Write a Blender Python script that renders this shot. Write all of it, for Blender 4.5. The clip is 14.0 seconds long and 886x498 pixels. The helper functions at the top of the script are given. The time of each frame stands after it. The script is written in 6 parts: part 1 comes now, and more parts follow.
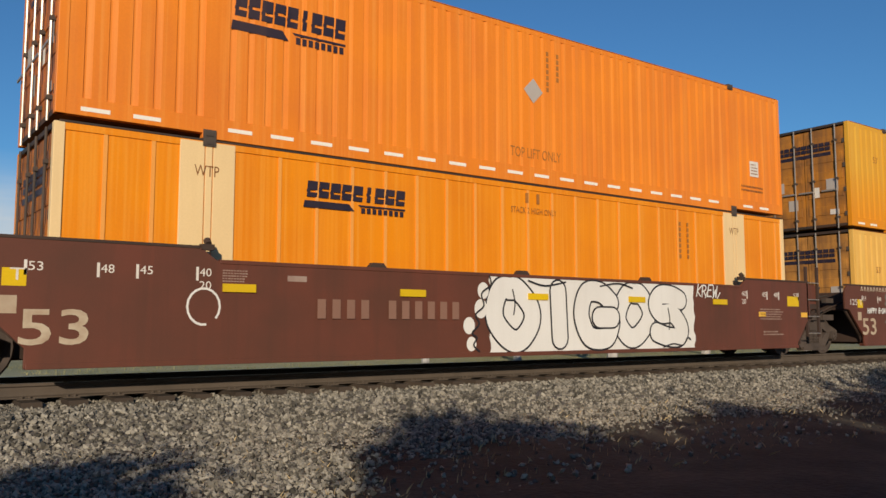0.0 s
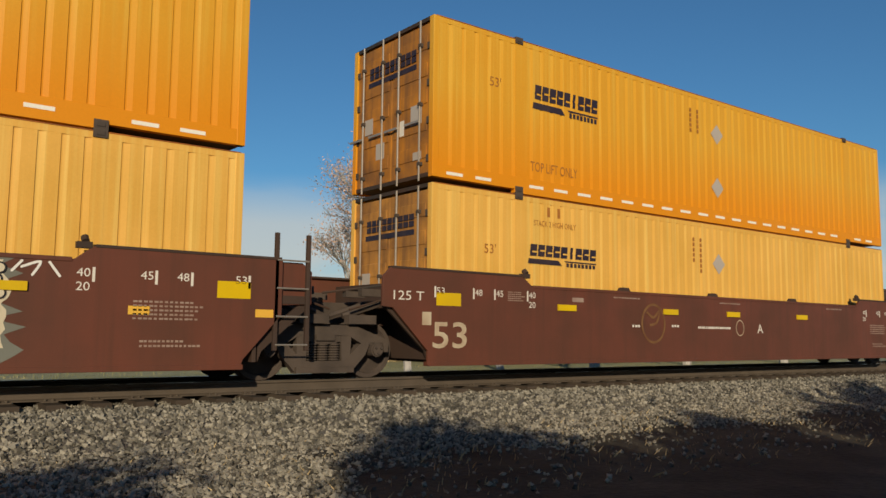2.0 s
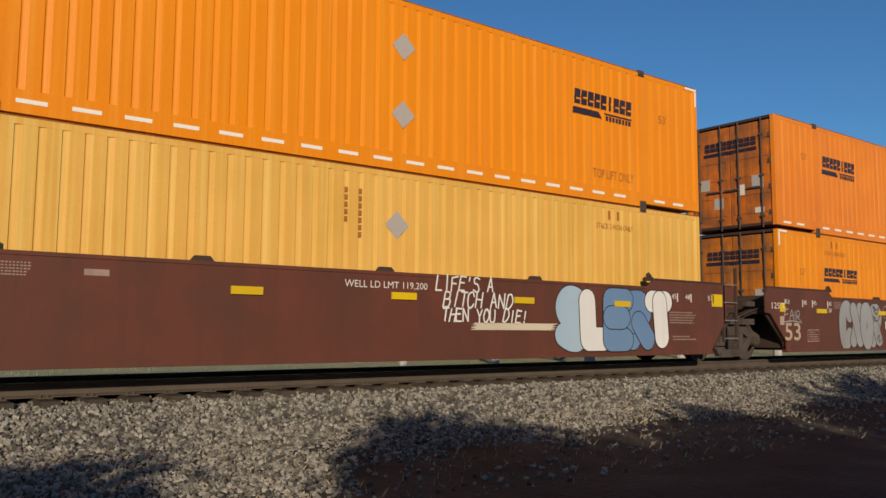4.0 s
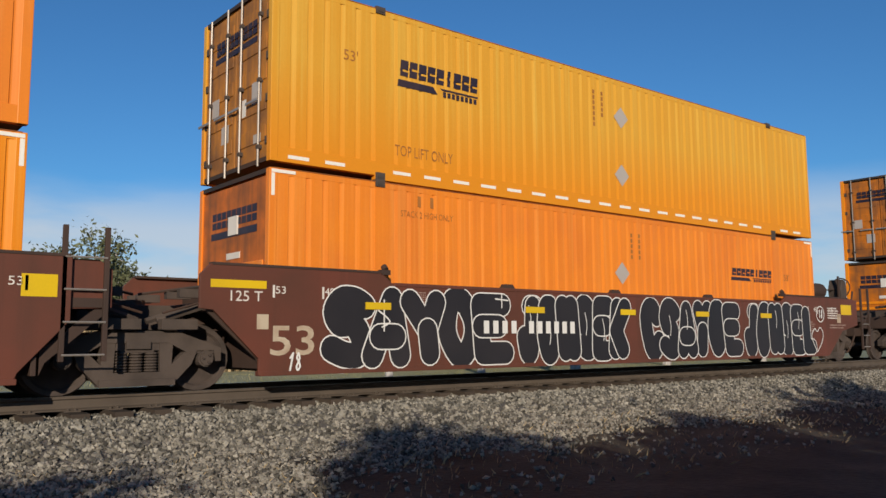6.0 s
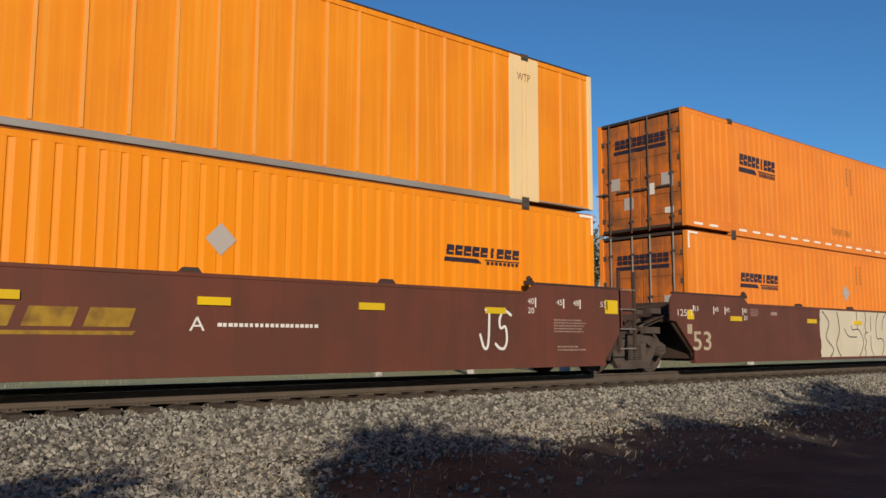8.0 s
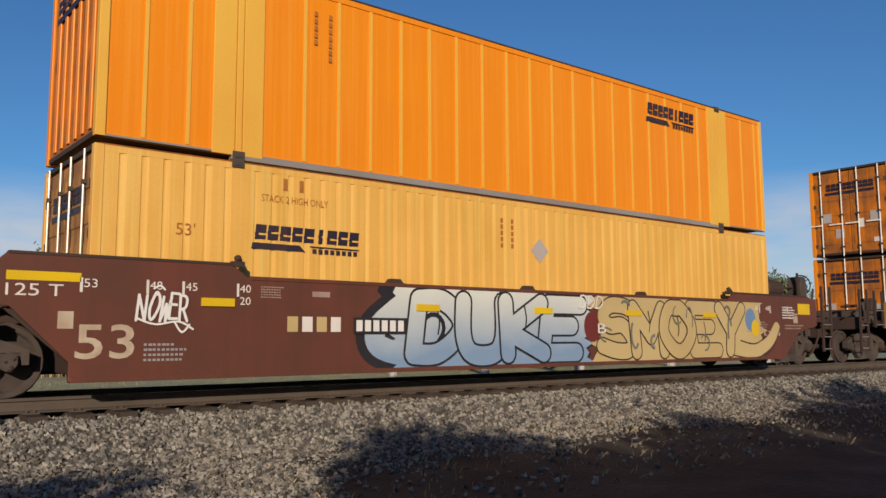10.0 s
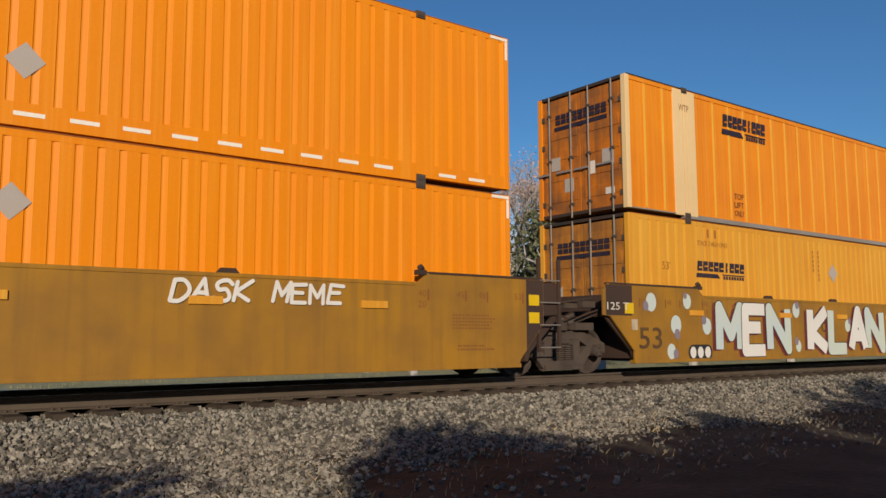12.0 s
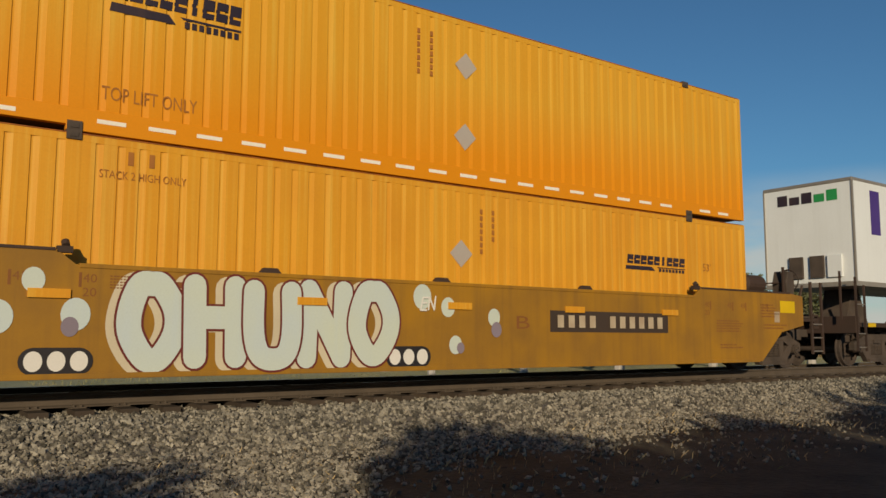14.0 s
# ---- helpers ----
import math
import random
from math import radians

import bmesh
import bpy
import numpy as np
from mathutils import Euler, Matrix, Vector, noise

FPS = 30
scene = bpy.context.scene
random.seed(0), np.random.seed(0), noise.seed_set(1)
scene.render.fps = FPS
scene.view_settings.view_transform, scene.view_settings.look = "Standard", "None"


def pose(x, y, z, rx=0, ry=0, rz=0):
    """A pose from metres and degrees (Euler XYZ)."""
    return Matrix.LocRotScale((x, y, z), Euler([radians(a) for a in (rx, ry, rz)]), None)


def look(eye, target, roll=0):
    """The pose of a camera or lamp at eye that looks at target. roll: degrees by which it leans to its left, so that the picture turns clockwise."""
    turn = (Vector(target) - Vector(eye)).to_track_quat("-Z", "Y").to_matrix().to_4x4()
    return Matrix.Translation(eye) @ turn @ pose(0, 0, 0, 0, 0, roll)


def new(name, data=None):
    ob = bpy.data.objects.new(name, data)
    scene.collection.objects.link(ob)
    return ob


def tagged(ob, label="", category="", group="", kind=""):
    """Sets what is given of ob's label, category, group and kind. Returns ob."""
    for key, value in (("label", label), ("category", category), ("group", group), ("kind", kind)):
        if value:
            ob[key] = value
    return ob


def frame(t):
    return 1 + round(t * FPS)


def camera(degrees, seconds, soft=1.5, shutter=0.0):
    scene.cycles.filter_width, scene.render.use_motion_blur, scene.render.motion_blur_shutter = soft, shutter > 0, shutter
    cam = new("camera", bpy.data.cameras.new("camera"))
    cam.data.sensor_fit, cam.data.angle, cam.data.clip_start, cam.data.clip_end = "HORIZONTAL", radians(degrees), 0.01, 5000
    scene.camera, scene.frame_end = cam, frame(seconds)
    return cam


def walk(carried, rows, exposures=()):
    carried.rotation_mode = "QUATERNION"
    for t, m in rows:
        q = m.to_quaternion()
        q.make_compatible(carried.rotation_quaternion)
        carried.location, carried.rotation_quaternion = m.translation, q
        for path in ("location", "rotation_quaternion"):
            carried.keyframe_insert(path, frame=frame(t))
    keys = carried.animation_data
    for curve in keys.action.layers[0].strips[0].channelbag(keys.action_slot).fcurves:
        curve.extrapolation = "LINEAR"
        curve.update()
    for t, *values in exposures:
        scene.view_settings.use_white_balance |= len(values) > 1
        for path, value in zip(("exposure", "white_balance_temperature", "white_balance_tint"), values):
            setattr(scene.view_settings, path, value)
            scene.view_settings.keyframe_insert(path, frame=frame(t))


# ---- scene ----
cam = camera(56.76, 14.0, soft=1.5)
EYE = (0.0, 0.0, 0.71)
# seconds, yaw, pitch, roll of the hand-held camera, which stands on one spot
TURNS = [
    (0, -36.38, 5.38, 0.01), (0.5, -36.73, 5.18, 0.02), (1, -37.08, 5.68, -0.29), (1.5, -37.15, 5.95, -0.33),
    (2, -37.58, 5.96, -0.63), (2.2, -37.76, 5.65, -0.47), (4.3, -37.98, 5.54, -0.31), (4.5, -38.41, 5.47, -0.46),
    (5, -38.60, 6.10, -0.05), (5.5, -39.15, 6.56, -0.21), (6, -38.90, 6.26, 0.33), (6.5, -38.78, 6.83, 0.21),
    (7, -39.58, 6.88, 0.12), (7.2, -39.93, 6.41, -0.22), (9.5, -38.71, 6.31, 0.21), (10, -38.62, 6.30, 0.24),
    (10.5, -38.33, 6.37, 0.08), (11, -37.78, 6.37, 0.17), (11.5, -37.77, 6.49, 0.04), (12, -37.20, 6.21, 0.16),
    (12.5, -36.89, 5.85, 0.38), (13, -36.51, 6.18, 0.12), (13.5, -35.80, 6.52, -0.25), (14, -35.96, 6.19, -0.17),
]
# seconds, travel of the train along the track in metres
TRAVEL = [
    (0, 2.04), (0.5, -6.04), (1, -14.18), (1.5, -22.18), (2, -30.84),
    (2.2, -34.00), (4.3, -68.08), (4.5, -71.35), (5, -79.89), (5.5, -88.04),
    (6, -96.15), (6.5, -104.12), (7, -112.28), (7.2, -115.42), (9.5, -153.18),
    (10, -161.18), (10.5, -169.31), (11, -177.46), (11.5, -185.93), (12, -194.06),
    (12.5, -201.97), (13, -210.20), (13.5, -218.28), (14, -226.33),
]
# the film's brightness and white balance drift as the load goes by
BALANCE = [(0, 0.0, 6900, 9), (0.5, -0.15, 7000, 10), (1, -0.09, 6700, 8), (1.5, -0.26, 7600, 5), (2.2, -0.1, 7300, 5), (4.3, -0.12, 6900, 10), (5, 0.03, 6850, 10), (5.5, -0.08, 6700, 10), (6, 0.02, 6450, 9),
           (6.5, -0.12, 6600, 10), (7.2, 0.14, 6500, 8), (9.5, -0.18, 6800, 13), (10, -0.04, 6800, 14), (10.5, -0.22, 6850, 13), (11, 0.08, 6450, 9), (11.5, -0.08, 7150, 12), (12.2, -0.1, 6900, 10), (13, -0.28, 7650, 7),
           (13.5, -0.18, 7400, 4), (14, -0.27, 7900, 6)]
walk(cam, [(t, pose(*EYE, 90 + p, r, y)) for t, y, p, r in TURNS], BALANCE)

# ---- light ----
SUN_AZ, SUN_EL = 36.0, 16.0     # degrees: behind the camera, to its left; height
world = bpy.data.worlds.new("world")
scene.world = world
world.use_nodes = True
wt = world.node_tree
sky = wt.nodes.new("ShaderNodeTexSky")
sky.sky_type, sky.sun_disc = "NISHITA", False
sky.sun_elevation, sky.sun_rotation = radians(SUN_EL), radians(180 + SUN_AZ)
sky.air_density, sky.dust_density, sky.ozone_density = 1.0, 0.0, 4.0
background = wt.nodes["Background"]
background.inputs["Strength"].default_value = 0.08
# thin clouds low over the horizon
coord = wt.nodes.new("ShaderNodeTexCoord")
apart_xyz = wt.nodes.new("ShaderNodeSeparateXYZ")
wt.links.new(coord.outputs["Generated"], apart_xyz.inputs[0])
stretch = wt.nodes.new("ShaderNodeMapping")
stretch.inputs["Scale"].default_value = (2.2, 2.2, 9.0)
wt.links.new(coord.outputs["Generated"], stretch.inputs[0])
cloud_noise = wt.nodes.new("ShaderNodeTexNoise")
cloud_noise.inputs["Scale"].default_value, cloud_noise.inputs["Detail"].default_value = 1.6, 7.0
wt.links.new(stretch.outputs[0], cloud_noise.inputs["Vector"])
cloud_ramp = wt.nodes.new("ShaderNodeValToRGB")
cloud_ramp.color_ramp.elements[0].position, cloud_ramp.color_ramp.elements[1].position = 0.30, 0.54
wt.links.new(cloud_noise.outputs["Fac"], cloud_ramp.inputs[0])
height_ramp = wt.nodes.new("ShaderNodeValToRGB")
for e, (at, value) in zip(height_ramp.color_ramp.elements, ((0.0, 1.0), (0.19, 0.0))):
    e.position, e.color = at, (value, value, value, 1)
mid_key = height_ramp.color_ramp.elements.new(0.13)
mid_key.color = (0.75, 0.75, 0.75, 1)
wt.links.new(apart_xyz.outputs["Z"], height_ramp.inputs[0])
cloud_fac = wt.nodes.new("ShaderNodeMath")
cloud_fac.operation = "MULTIPLY"
wt.links.new(cloud_ramp.outputs[0], cloud_fac.inputs[0])
wt.links.new(height_ramp.outputs[0], cloud_fac.inputs[1])
cloud_mix = wt.nodes.new("ShaderNodeMix")
cloud_mix.data_type = "RGBA"
cloud_mix.inputs[7].default_value = (7.0, 7.5, 8.2, 1)
wt.links.new(cloud_fac.outputs[0], cloud_mix.inputs[0])
clear = wt.nodes.new("ShaderNodeVectorMath")
clear.operation, clear.inputs[1].default_value = "MULTIPLY", (0.575, 0.98, 1.26)
wt.links.new(sky.outputs[0], clear.inputs[0])
wt.links.new(clear.outputs[0], cloud_mix.inputs[6])
wt.links.new(cloud_mix.outputs[2], background.inputs["Color"])

sun = new("sun", bpy.data.lights.new("sun", "SUN"))
sun.data.energy, sun.data.angle, sun.data.color = 4.1, radians(0.5), (1.0, 0.9, 0.76)
sa, se = radians(SUN_AZ), radians(SUN_EL)
SUN_FROM = Vector((-math.sin(sa) * math.cos(se), -math.cos(sa) * math.cos(se), math.sin(se)))
sun.matrix_world = look(SUN_FROM * 60, (0, 0, 0))
scene.view_settings.exposure = 0.0


# ---- materials ----
def surface(name, rgb, rough=0.6, metal=0.0, second=None, amount=0.3, big=0.7, streak=0.0, fine=40.0, grain=0.035,
            bump=0.06, bump_size=0.003, pieces=0.0, fade=None, bleach=0.0):
    """Paint, dirt or stone: a base colour, a second one in stains and runs, fine grain and relief."""
    m = bpy.data.materials.new(name)
    m.use_nodes = True
    t = m.node_tree
    b = t.nodes["Principled BSDF"]
    n, ln = t.nodes.new, t.links.new
    tc = n("ShaderNodeTexCoord")
    second = second or tuple(c * 0.55 for c in rgb)
    stain = n("ShaderNodeTexNoise")
    stain.inputs["Scale"].default_value, stain.inputs["Detail"].default_value = big, 6
    ln(tc.outputs["Object"], stain.inputs["Vector"])
    ramp = n("ShaderNodeValToRGB")
    ramp.color_ramp.elements[0].position, ramp.color_ramp.elements[1].position = 0.38, 0.72
    ln(stain.outputs["Fac"], ramp.inputs[0])
    scale = n("ShaderNodeMath")
    scale.operation, scale.inputs[1].default_value = "MULTIPLY", amount
    ln(ramp.outputs[0], scale.inputs[0])
    mix = n("ShaderNodeMix")
    mix.data_type = "RGBA"
    mix.inputs[6].default_value, mix.inputs[7].default_value = (*rgb, 1), (*second, 1)
    ln(scale.outputs[0], mix.inputs[0])
    out = mix.outputs[2]
    if streak:
        mp = n("ShaderNodeMapping")
        mp.inputs["Scale"].default_value = (7, 7, 0.35)
        ln(tc.outputs["Object"], mp.inputs[0])
        run = n("ShaderNodeTexNoise")
        run.inputs["Scale"].default_value, run.inputs["Detail"].default_value = 1.0, 5
        ln(mp.outputs[0], run.inputs["Vector"])
        rr = n("ShaderNodeValToRGB")
        rr.color_ramp.elements[0].position, rr.color_ramp.elements[1].position = 0.5, 0.8
        ln(run.outputs["Fac"], rr.inputs[0])
        rs = n("ShaderNodeMath")
        rs.operation, rs.inputs[1].default_value = "MULTIPLY", streak
        ln(rr.outputs[0], rs.inputs[0])
        mix2 = n("ShaderNodeMix")
        mix2.data_type = "RGBA"
        mix2.inputs[7].default_value = (*second, 1)
        ln(rs.outputs[0], mix2.inputs[0])
        ln(out, mix2.inputs[6])
        out = mix2.outputs[2]
    if bleach:
        # narrow upright runs where rain and sun have washed the paint pale
        bm_map = n("ShaderNodeMapping")
        bm_map.inputs["Scale"].default_value = (19, 19, 0.28)
        ln(tc.outputs["Object"], bm_map.inputs[0])
        wash = n("ShaderNodeTexNoise")
        wash.inputs["Scale"].default_value, wash.inputs["Detail"].default_value = 1.0, 6
        ln(bm_map.outputs[0], wash.inputs["Vector"])
        wr = n("ShaderNodeValToRGB")
        wr.color_ramp.elements[0].position, wr.color_ramp.elements[1].position = 0.48, 0.76
        ln(wash.outputs["Fac"], wr.inputs[0])
        ws = n("ShaderNodeMath")
        ws.operation, ws.inputs[1].default_value = "MULTIPLY", bleach
        ln(wr.outputs[0], ws.inputs[0])
        mix4 = n("ShaderNodeMix")
        mix4.data_type = "RGBA"
        mix4.inputs[7].default_value = (min(rgb[0] * 1.08, 0.9), rgb[1] * 1.45 + 0.03, rgb[2] * 1.6 + 0.05, 1)
        ln(ws.outputs[0], mix4.inputs[0])
        ln(out, mix4.inputs[6])
        out = mix4.outputs[2]
    if fade:
        # the paint has kept its colour low down and bleached above an uneven line
        sep = n("ShaderNodeSeparateXYZ")
        ln(tc.outputs["Object"], sep.inputs[0])
        wob = n("ShaderNodeMath")
        wob.operation = "MULTIPLY_ADD"
        wob.inputs[1].default_value = 1.1
        ln(stain.outputs["Fac"], wob.inputs[0])
        ln(sep.outputs["Z"], wob.inputs[2])
        fr = n("ShaderNodeMapRange")
        fr.inputs["From Min"].default_value, fr.inputs["From Max"].default_value = 1.0, 2.2
        ln(wob.outputs[0], fr.inputs[0])
        mix3 = n("ShaderNodeMix")
        mix3.data_type = "RGBA"
        mix3.inputs[6].default_value = (*fade, 1)
        ln(fr.outputs[0], mix3.inputs[0])
        ln(out, mix3.inputs[7])
        out = mix3.outputs[2]
    grit = n("ShaderNodeTexNoise")
    grit.inputs["Scale"].default_value, grit.inputs["Detail"].default_value = fine, 4
    ln(tc.outputs["Object"], grit.inputs["Vector"])
    level = n("ShaderNodeMapRange")
    level.inputs["To Min"].default_value, level.inputs["To Max"].default_value = 1 - grain * 2, 1 + grain * 2
    ln(grit.outputs["Fac"], level.inputs[0])
    fac = level.outputs[0]
    if pieces:
        info = n("ShaderNodeObjectInfo") if pieces < 0 else n("ShaderNodeNewGeometry")
        vary = n("ShaderNodeMapRange")
        vary.inputs["To Min"].default_value, vary.inputs["To Max"].default_value = 1 - abs(pieces), 1 + abs(pieces)
        ln(info.outputs["Random" if pieces < 0 else "Random Per Island"], vary.inputs[0])
        mul = n("ShaderNodeMath")
        mul.operation = "MULTIPLY"
        ln(fac, mul.inputs[0])
        ln(vary.outputs[0], mul.inputs[1])
        fac = mul.outputs[0]
    tint = n("ShaderNodeVectorMath")
    tint.operation = "SCALE"
    ln(out, tint.inputs[0])
    ln(fac, tint.inputs["Scale"])
    ln(tint.outputs[0], b.inputs["Base Color"])
    b.inputs["Metallic"].default_value = metal
    b.inputs["Specular IOR Level"].default_value = 0.28
    rv = n("ShaderNodeMapRange")
    rv.inputs["To Min"].default_value, rv.inputs["To Max"].default_value = max(rough - 0.12, 0.05), min(rough + 0.12, 1)
    ln(stain.outputs["Fac"], rv.inputs[0])
    ln(rv.outputs[0], b.inputs["Roughness"])
    if bump:
        bn = n("ShaderNodeBump")
        bn.inputs["Strength"].default_value, bn.inputs["Distance"].default_value = bump, bump_size
        ln(grit.outputs["Fac"], bn.inputs["Height"])
        ln(bn.outputs[0], b.inputs["Normal"])
    return m


RUST = (0.16, 0.06, 0.025)
END_PAINT = {}


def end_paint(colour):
    """A container's paint on an end wall: a darker base, with road dirt in runs and smears."""
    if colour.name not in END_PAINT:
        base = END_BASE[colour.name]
        END_PAINT[colour.name] = surface(colour.name + "_darker_grimy_end", base, 0.6, second=(0.13, 0.062, 0.03), amount=0.85, big=1.8, streak=0.85, grain=0.06)
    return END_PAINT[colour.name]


paint_deep = surface("orange_paint_reddish", (0.80, 0.222, 0.016), 0.5, second=(0.62, 0.15, 0.025), amount=0.55, streak=0.40, bleach=0.4)
paint_orange = surface("orange_paint", (0.81, 0.25, 0.006), 0.48, second=(0.64, 0.16, 0.01), amount=0.55, streak=0.40, bleach=0.4)
paint_vivid = surface("orange_paint_fresh", (0.82, 0.245, 0.004), 0.42, second=(0.75, 0.2, 0.01), amount=0.40, streak=0.30, bleach=0.35)
paint_amber = surface("amber_paint_faded", (0.68, 0.325, 0.03), 0.55, second=(0.66, 0.27, 0.015), amount=0.70, streak=0.50, big=0.45, fade=(0.72, 0.25, 0.01), bleach=0.4)
paint_pale = surface("pale_yellow_paint", (0.76, 0.40, 0.085), 0.6, second=(0.6, 0.31, 0.045), amount=0.60, streak=0.40, bleach=0.45)
paint_straw = surface("yellow_orange_paint", (0.70, 0.31, 0.028), 0.55, second=(0.6, 0.23, 0.02), amount=0.60, streak=0.45, bleach=0.45)
# base colours for the end walls, each darker than the paint on the sides
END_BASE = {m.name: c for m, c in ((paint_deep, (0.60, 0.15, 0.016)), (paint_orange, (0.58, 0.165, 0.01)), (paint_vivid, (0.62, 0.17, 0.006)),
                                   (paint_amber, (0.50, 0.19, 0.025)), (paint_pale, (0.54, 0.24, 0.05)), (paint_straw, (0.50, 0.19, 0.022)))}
paint_cream = surface("cream_paint", (0.80, 0.56, 0.28), 0.6, second=(0.6, 0.4, 0.2), amount=0.3, streak=0.4)
paint_rib = surface("worn_yellow_rib_paint", (0.76, 0.42, 0.06), 0.6, second=(0.7, 0.3, 0.04), amount=0.5, streak=0.3)
paint_seam = surface("bleached_rib_paint", (0.80, 0.33, 0.07), 0.6, second=(0.78, 0.26, 0.02), amount=0.5, streak=0.3)
dark_ink = surface("dark_brown_stencil_paint", (0.075, 0.042, 0.022), 0.6, second=(0.2, 0.1, 0.02), amount=0.5, big=3)
rust_edge = surface("rust_stained_orange_edge", (0.42, 0.12, 0.02), 0.7, second=(0.12, 0.05, 0.025), amount=0.9, big=3.0)
faint_stencil = surface("faint_stencil_paint", (0.40, 0.15, 0.03), 0.6, second=(0.25, 0.09, 0.03), amount=0.5, big=3)
dark_steel = surface("dark_grimy_steel", (0.045, 0.036, 0.03), 0.7, 0.2, second=RUST, amount=0.4)
grime = surface("brown_grimy_cast_steel", (0.088, 0.064, 0.05), 0.8, second=(0.035, 0.027, 0.022), amount=0.6, big=3, bump=0.4)
wheel_steel = surface("worn_wheel_steel", (0.085, 0.062, 0.05), 0.7, 0.15, second=(0.035, 0.028, 0.024), amount=0.6, big=4)
base_metal = surface("dull_grey_base_rail", (0.36, 0.32, 0.28), 0.5, 0.3, second=(0.2, 0.14, 0.09), amount=0.5)
galvanised = surface("galvanised_rod_steel", (0.40, 0.34, 0.28), 0.4, 0.5, amount=0.4, streak=0.4)
car_brown = surface("mineral_brown_car_paint", (0.14, 0.044, 0.0265), 0.55, second=(0.085, 0.036, 0.022), amount=0.75, big=1.0, streak=0.6)
car_yellow = surface("weathered_yellow_car_paint", (0.37, 0.175, 0.018), 0.62, second=(0.21, 0.105, 0.025), amount=0.8, big=1.1, streak=0.65)
# sooty brown, taken darker to put the deep shade round the trucks into it
soot_shade_brown = surface("shade_darkened_sooty_deck_paint", (0.062, 0.036, 0.026), 0.75, second=(0.03, 0.022, 0.018), amount=0.6, streak=0.3)
navy = surface("navy_logo_film", (0.022, 0.017, 0.03), 0.5, second=(0.09, 0.05, 0.04), amount=0.4, streak=0.4)
stencil = surface("dark_stencil_paint", (0.24, 0.09, 0.026), 0.6, amount=0.3)
grey_film = surface("grey_placard_film", (0.42, 0.37, 0.33), 0.5, amount=0.3, second=(0.5, 0.33, 0.2))
faint_print = surface("faded_small_print", (0.34, 0.24, 0.19), 0.6, second=(0.2, 0.1, 0.07), amount=0.6, big=4)
white_paint = surface("white_stencil_paint", (0.72, 0.66, 0.58), 0.6, second=(0.5, 0.4, 0.32), amount=0.4, streak=0.3)
cream_stencil = surface("cream_stencil_paint", (0.50, 0.40, 0.28), 0.6, second=(0.3, 0.18, 0.11), amount=0.6, big=3.0)
tape = surface("white_reflective_tape", (0.85, 0.78, 0.66), 0.4, amount=0.3, second=(0.7, 0.55, 0.4), grain=0.05)
yellow_tape = surface("yellow_reflector_film", (0.72, 0.46, 0.01), 0.45, second=(0.45, 0.27, 0.02), amount=0.5)
black_paint = surface("black_spray_paint", (0.022, 0.02, 0.022), 0.45, second=(0.05, 0.04, 0.04), amount=0.4)
white_spray = surface("white_spray_paint", (0.74, 0.70, 0.64), 0.55, second=(0.55, 0.5, 0.44), amount=0.3, streak=0.2)
cream_spray = surface("cream_spray_paint", (0.62, 0.53, 0.38), 0.55, second=(0.45, 0.36, 0.25), amount=0.4, streak=0.25)
silver_spray = surface("silver_spray_paint", (0.42, 0.40, 0.38), 0.4, 0.3, second=(0.26, 0.23, 0.21), amount=0.5)
blue_spray = surface("pale_blue_spray_paint", (0.33, 0.44, 0.52), 0.55, second=(0.42, 0.5, 0.55), amount=0.5)
steel_blue_spray = surface("steel_blue_spray_paint", (0.13, 0.22, 0.36), 0.55, second=(0.2, 0.3, 0.4), amount=0.4)
mint_spray = surface("pale_mint_spray_paint", (0.56, 0.60, 0.50), 0.55, second=(0.48, 0.56, 0.62), amount=0.6, streak=0.3)
tan_spray = surface("tan_spray_paint", (0.52, 0.38, 0.17), 0.55, second=(0.40, 0.27, 0.10), amount=0.5)
maroon_spray = surface("maroon_spray_paint", (0.16, 0.03, 0.025), 0.55, amount=0.3)
grey_spray = surface("grey_green_spray_paint", (0.17, 0.17, 0.14), 0.6, second=(0.12, 0.1, 0.08), amount=0.5)
white_panel = surface("white_trailer_panel", (0.74, 0.75, 0.74), 0.4, second=(0.6, 0.6, 0.58), amount=0.3, streak=0.3)
logo_purple = surface("purple_logo_film", (0.07, 0.03, 0.2), 0.4)
logo_green = surface("green_logo_film", (0.02, 0.28, 0.08), 0.4)
rail_side = surface("rusty_rail_steel", (0.10, 0.075, 0.056), 0.85, 0.0, second=(0.065, 0.05, 0.038), amount=0.6, big=3, bump=0.3)
rail_top = surface("polished_rail_head", (0.5, 0.48, 0.46), 0.28, 1.0, amount=0.2)
tie_wood = surface("creosoted_sleeper_wood", (0.06, 0.042, 0.03), 0.85, second=(0.1, 0.075, 0.055), amount=0.5, pieces=-0.25)
ballast_base = surface("crushed_grey_ballast", (0.13, 0.115, 0.10), 0.9, second=(0.12, 0.1, 0.07), amount=0.5, big=6, fine=30, grain=0.3, bump=0.9, bump_size=0.03)
stone_mat = surface("grey_ballast_stone", (0.222, 0.196, 0.155), 0.85, second=(0.12, 0.102, 0.078), amount=0.5, big=5, fine=60, pieces=0.75)


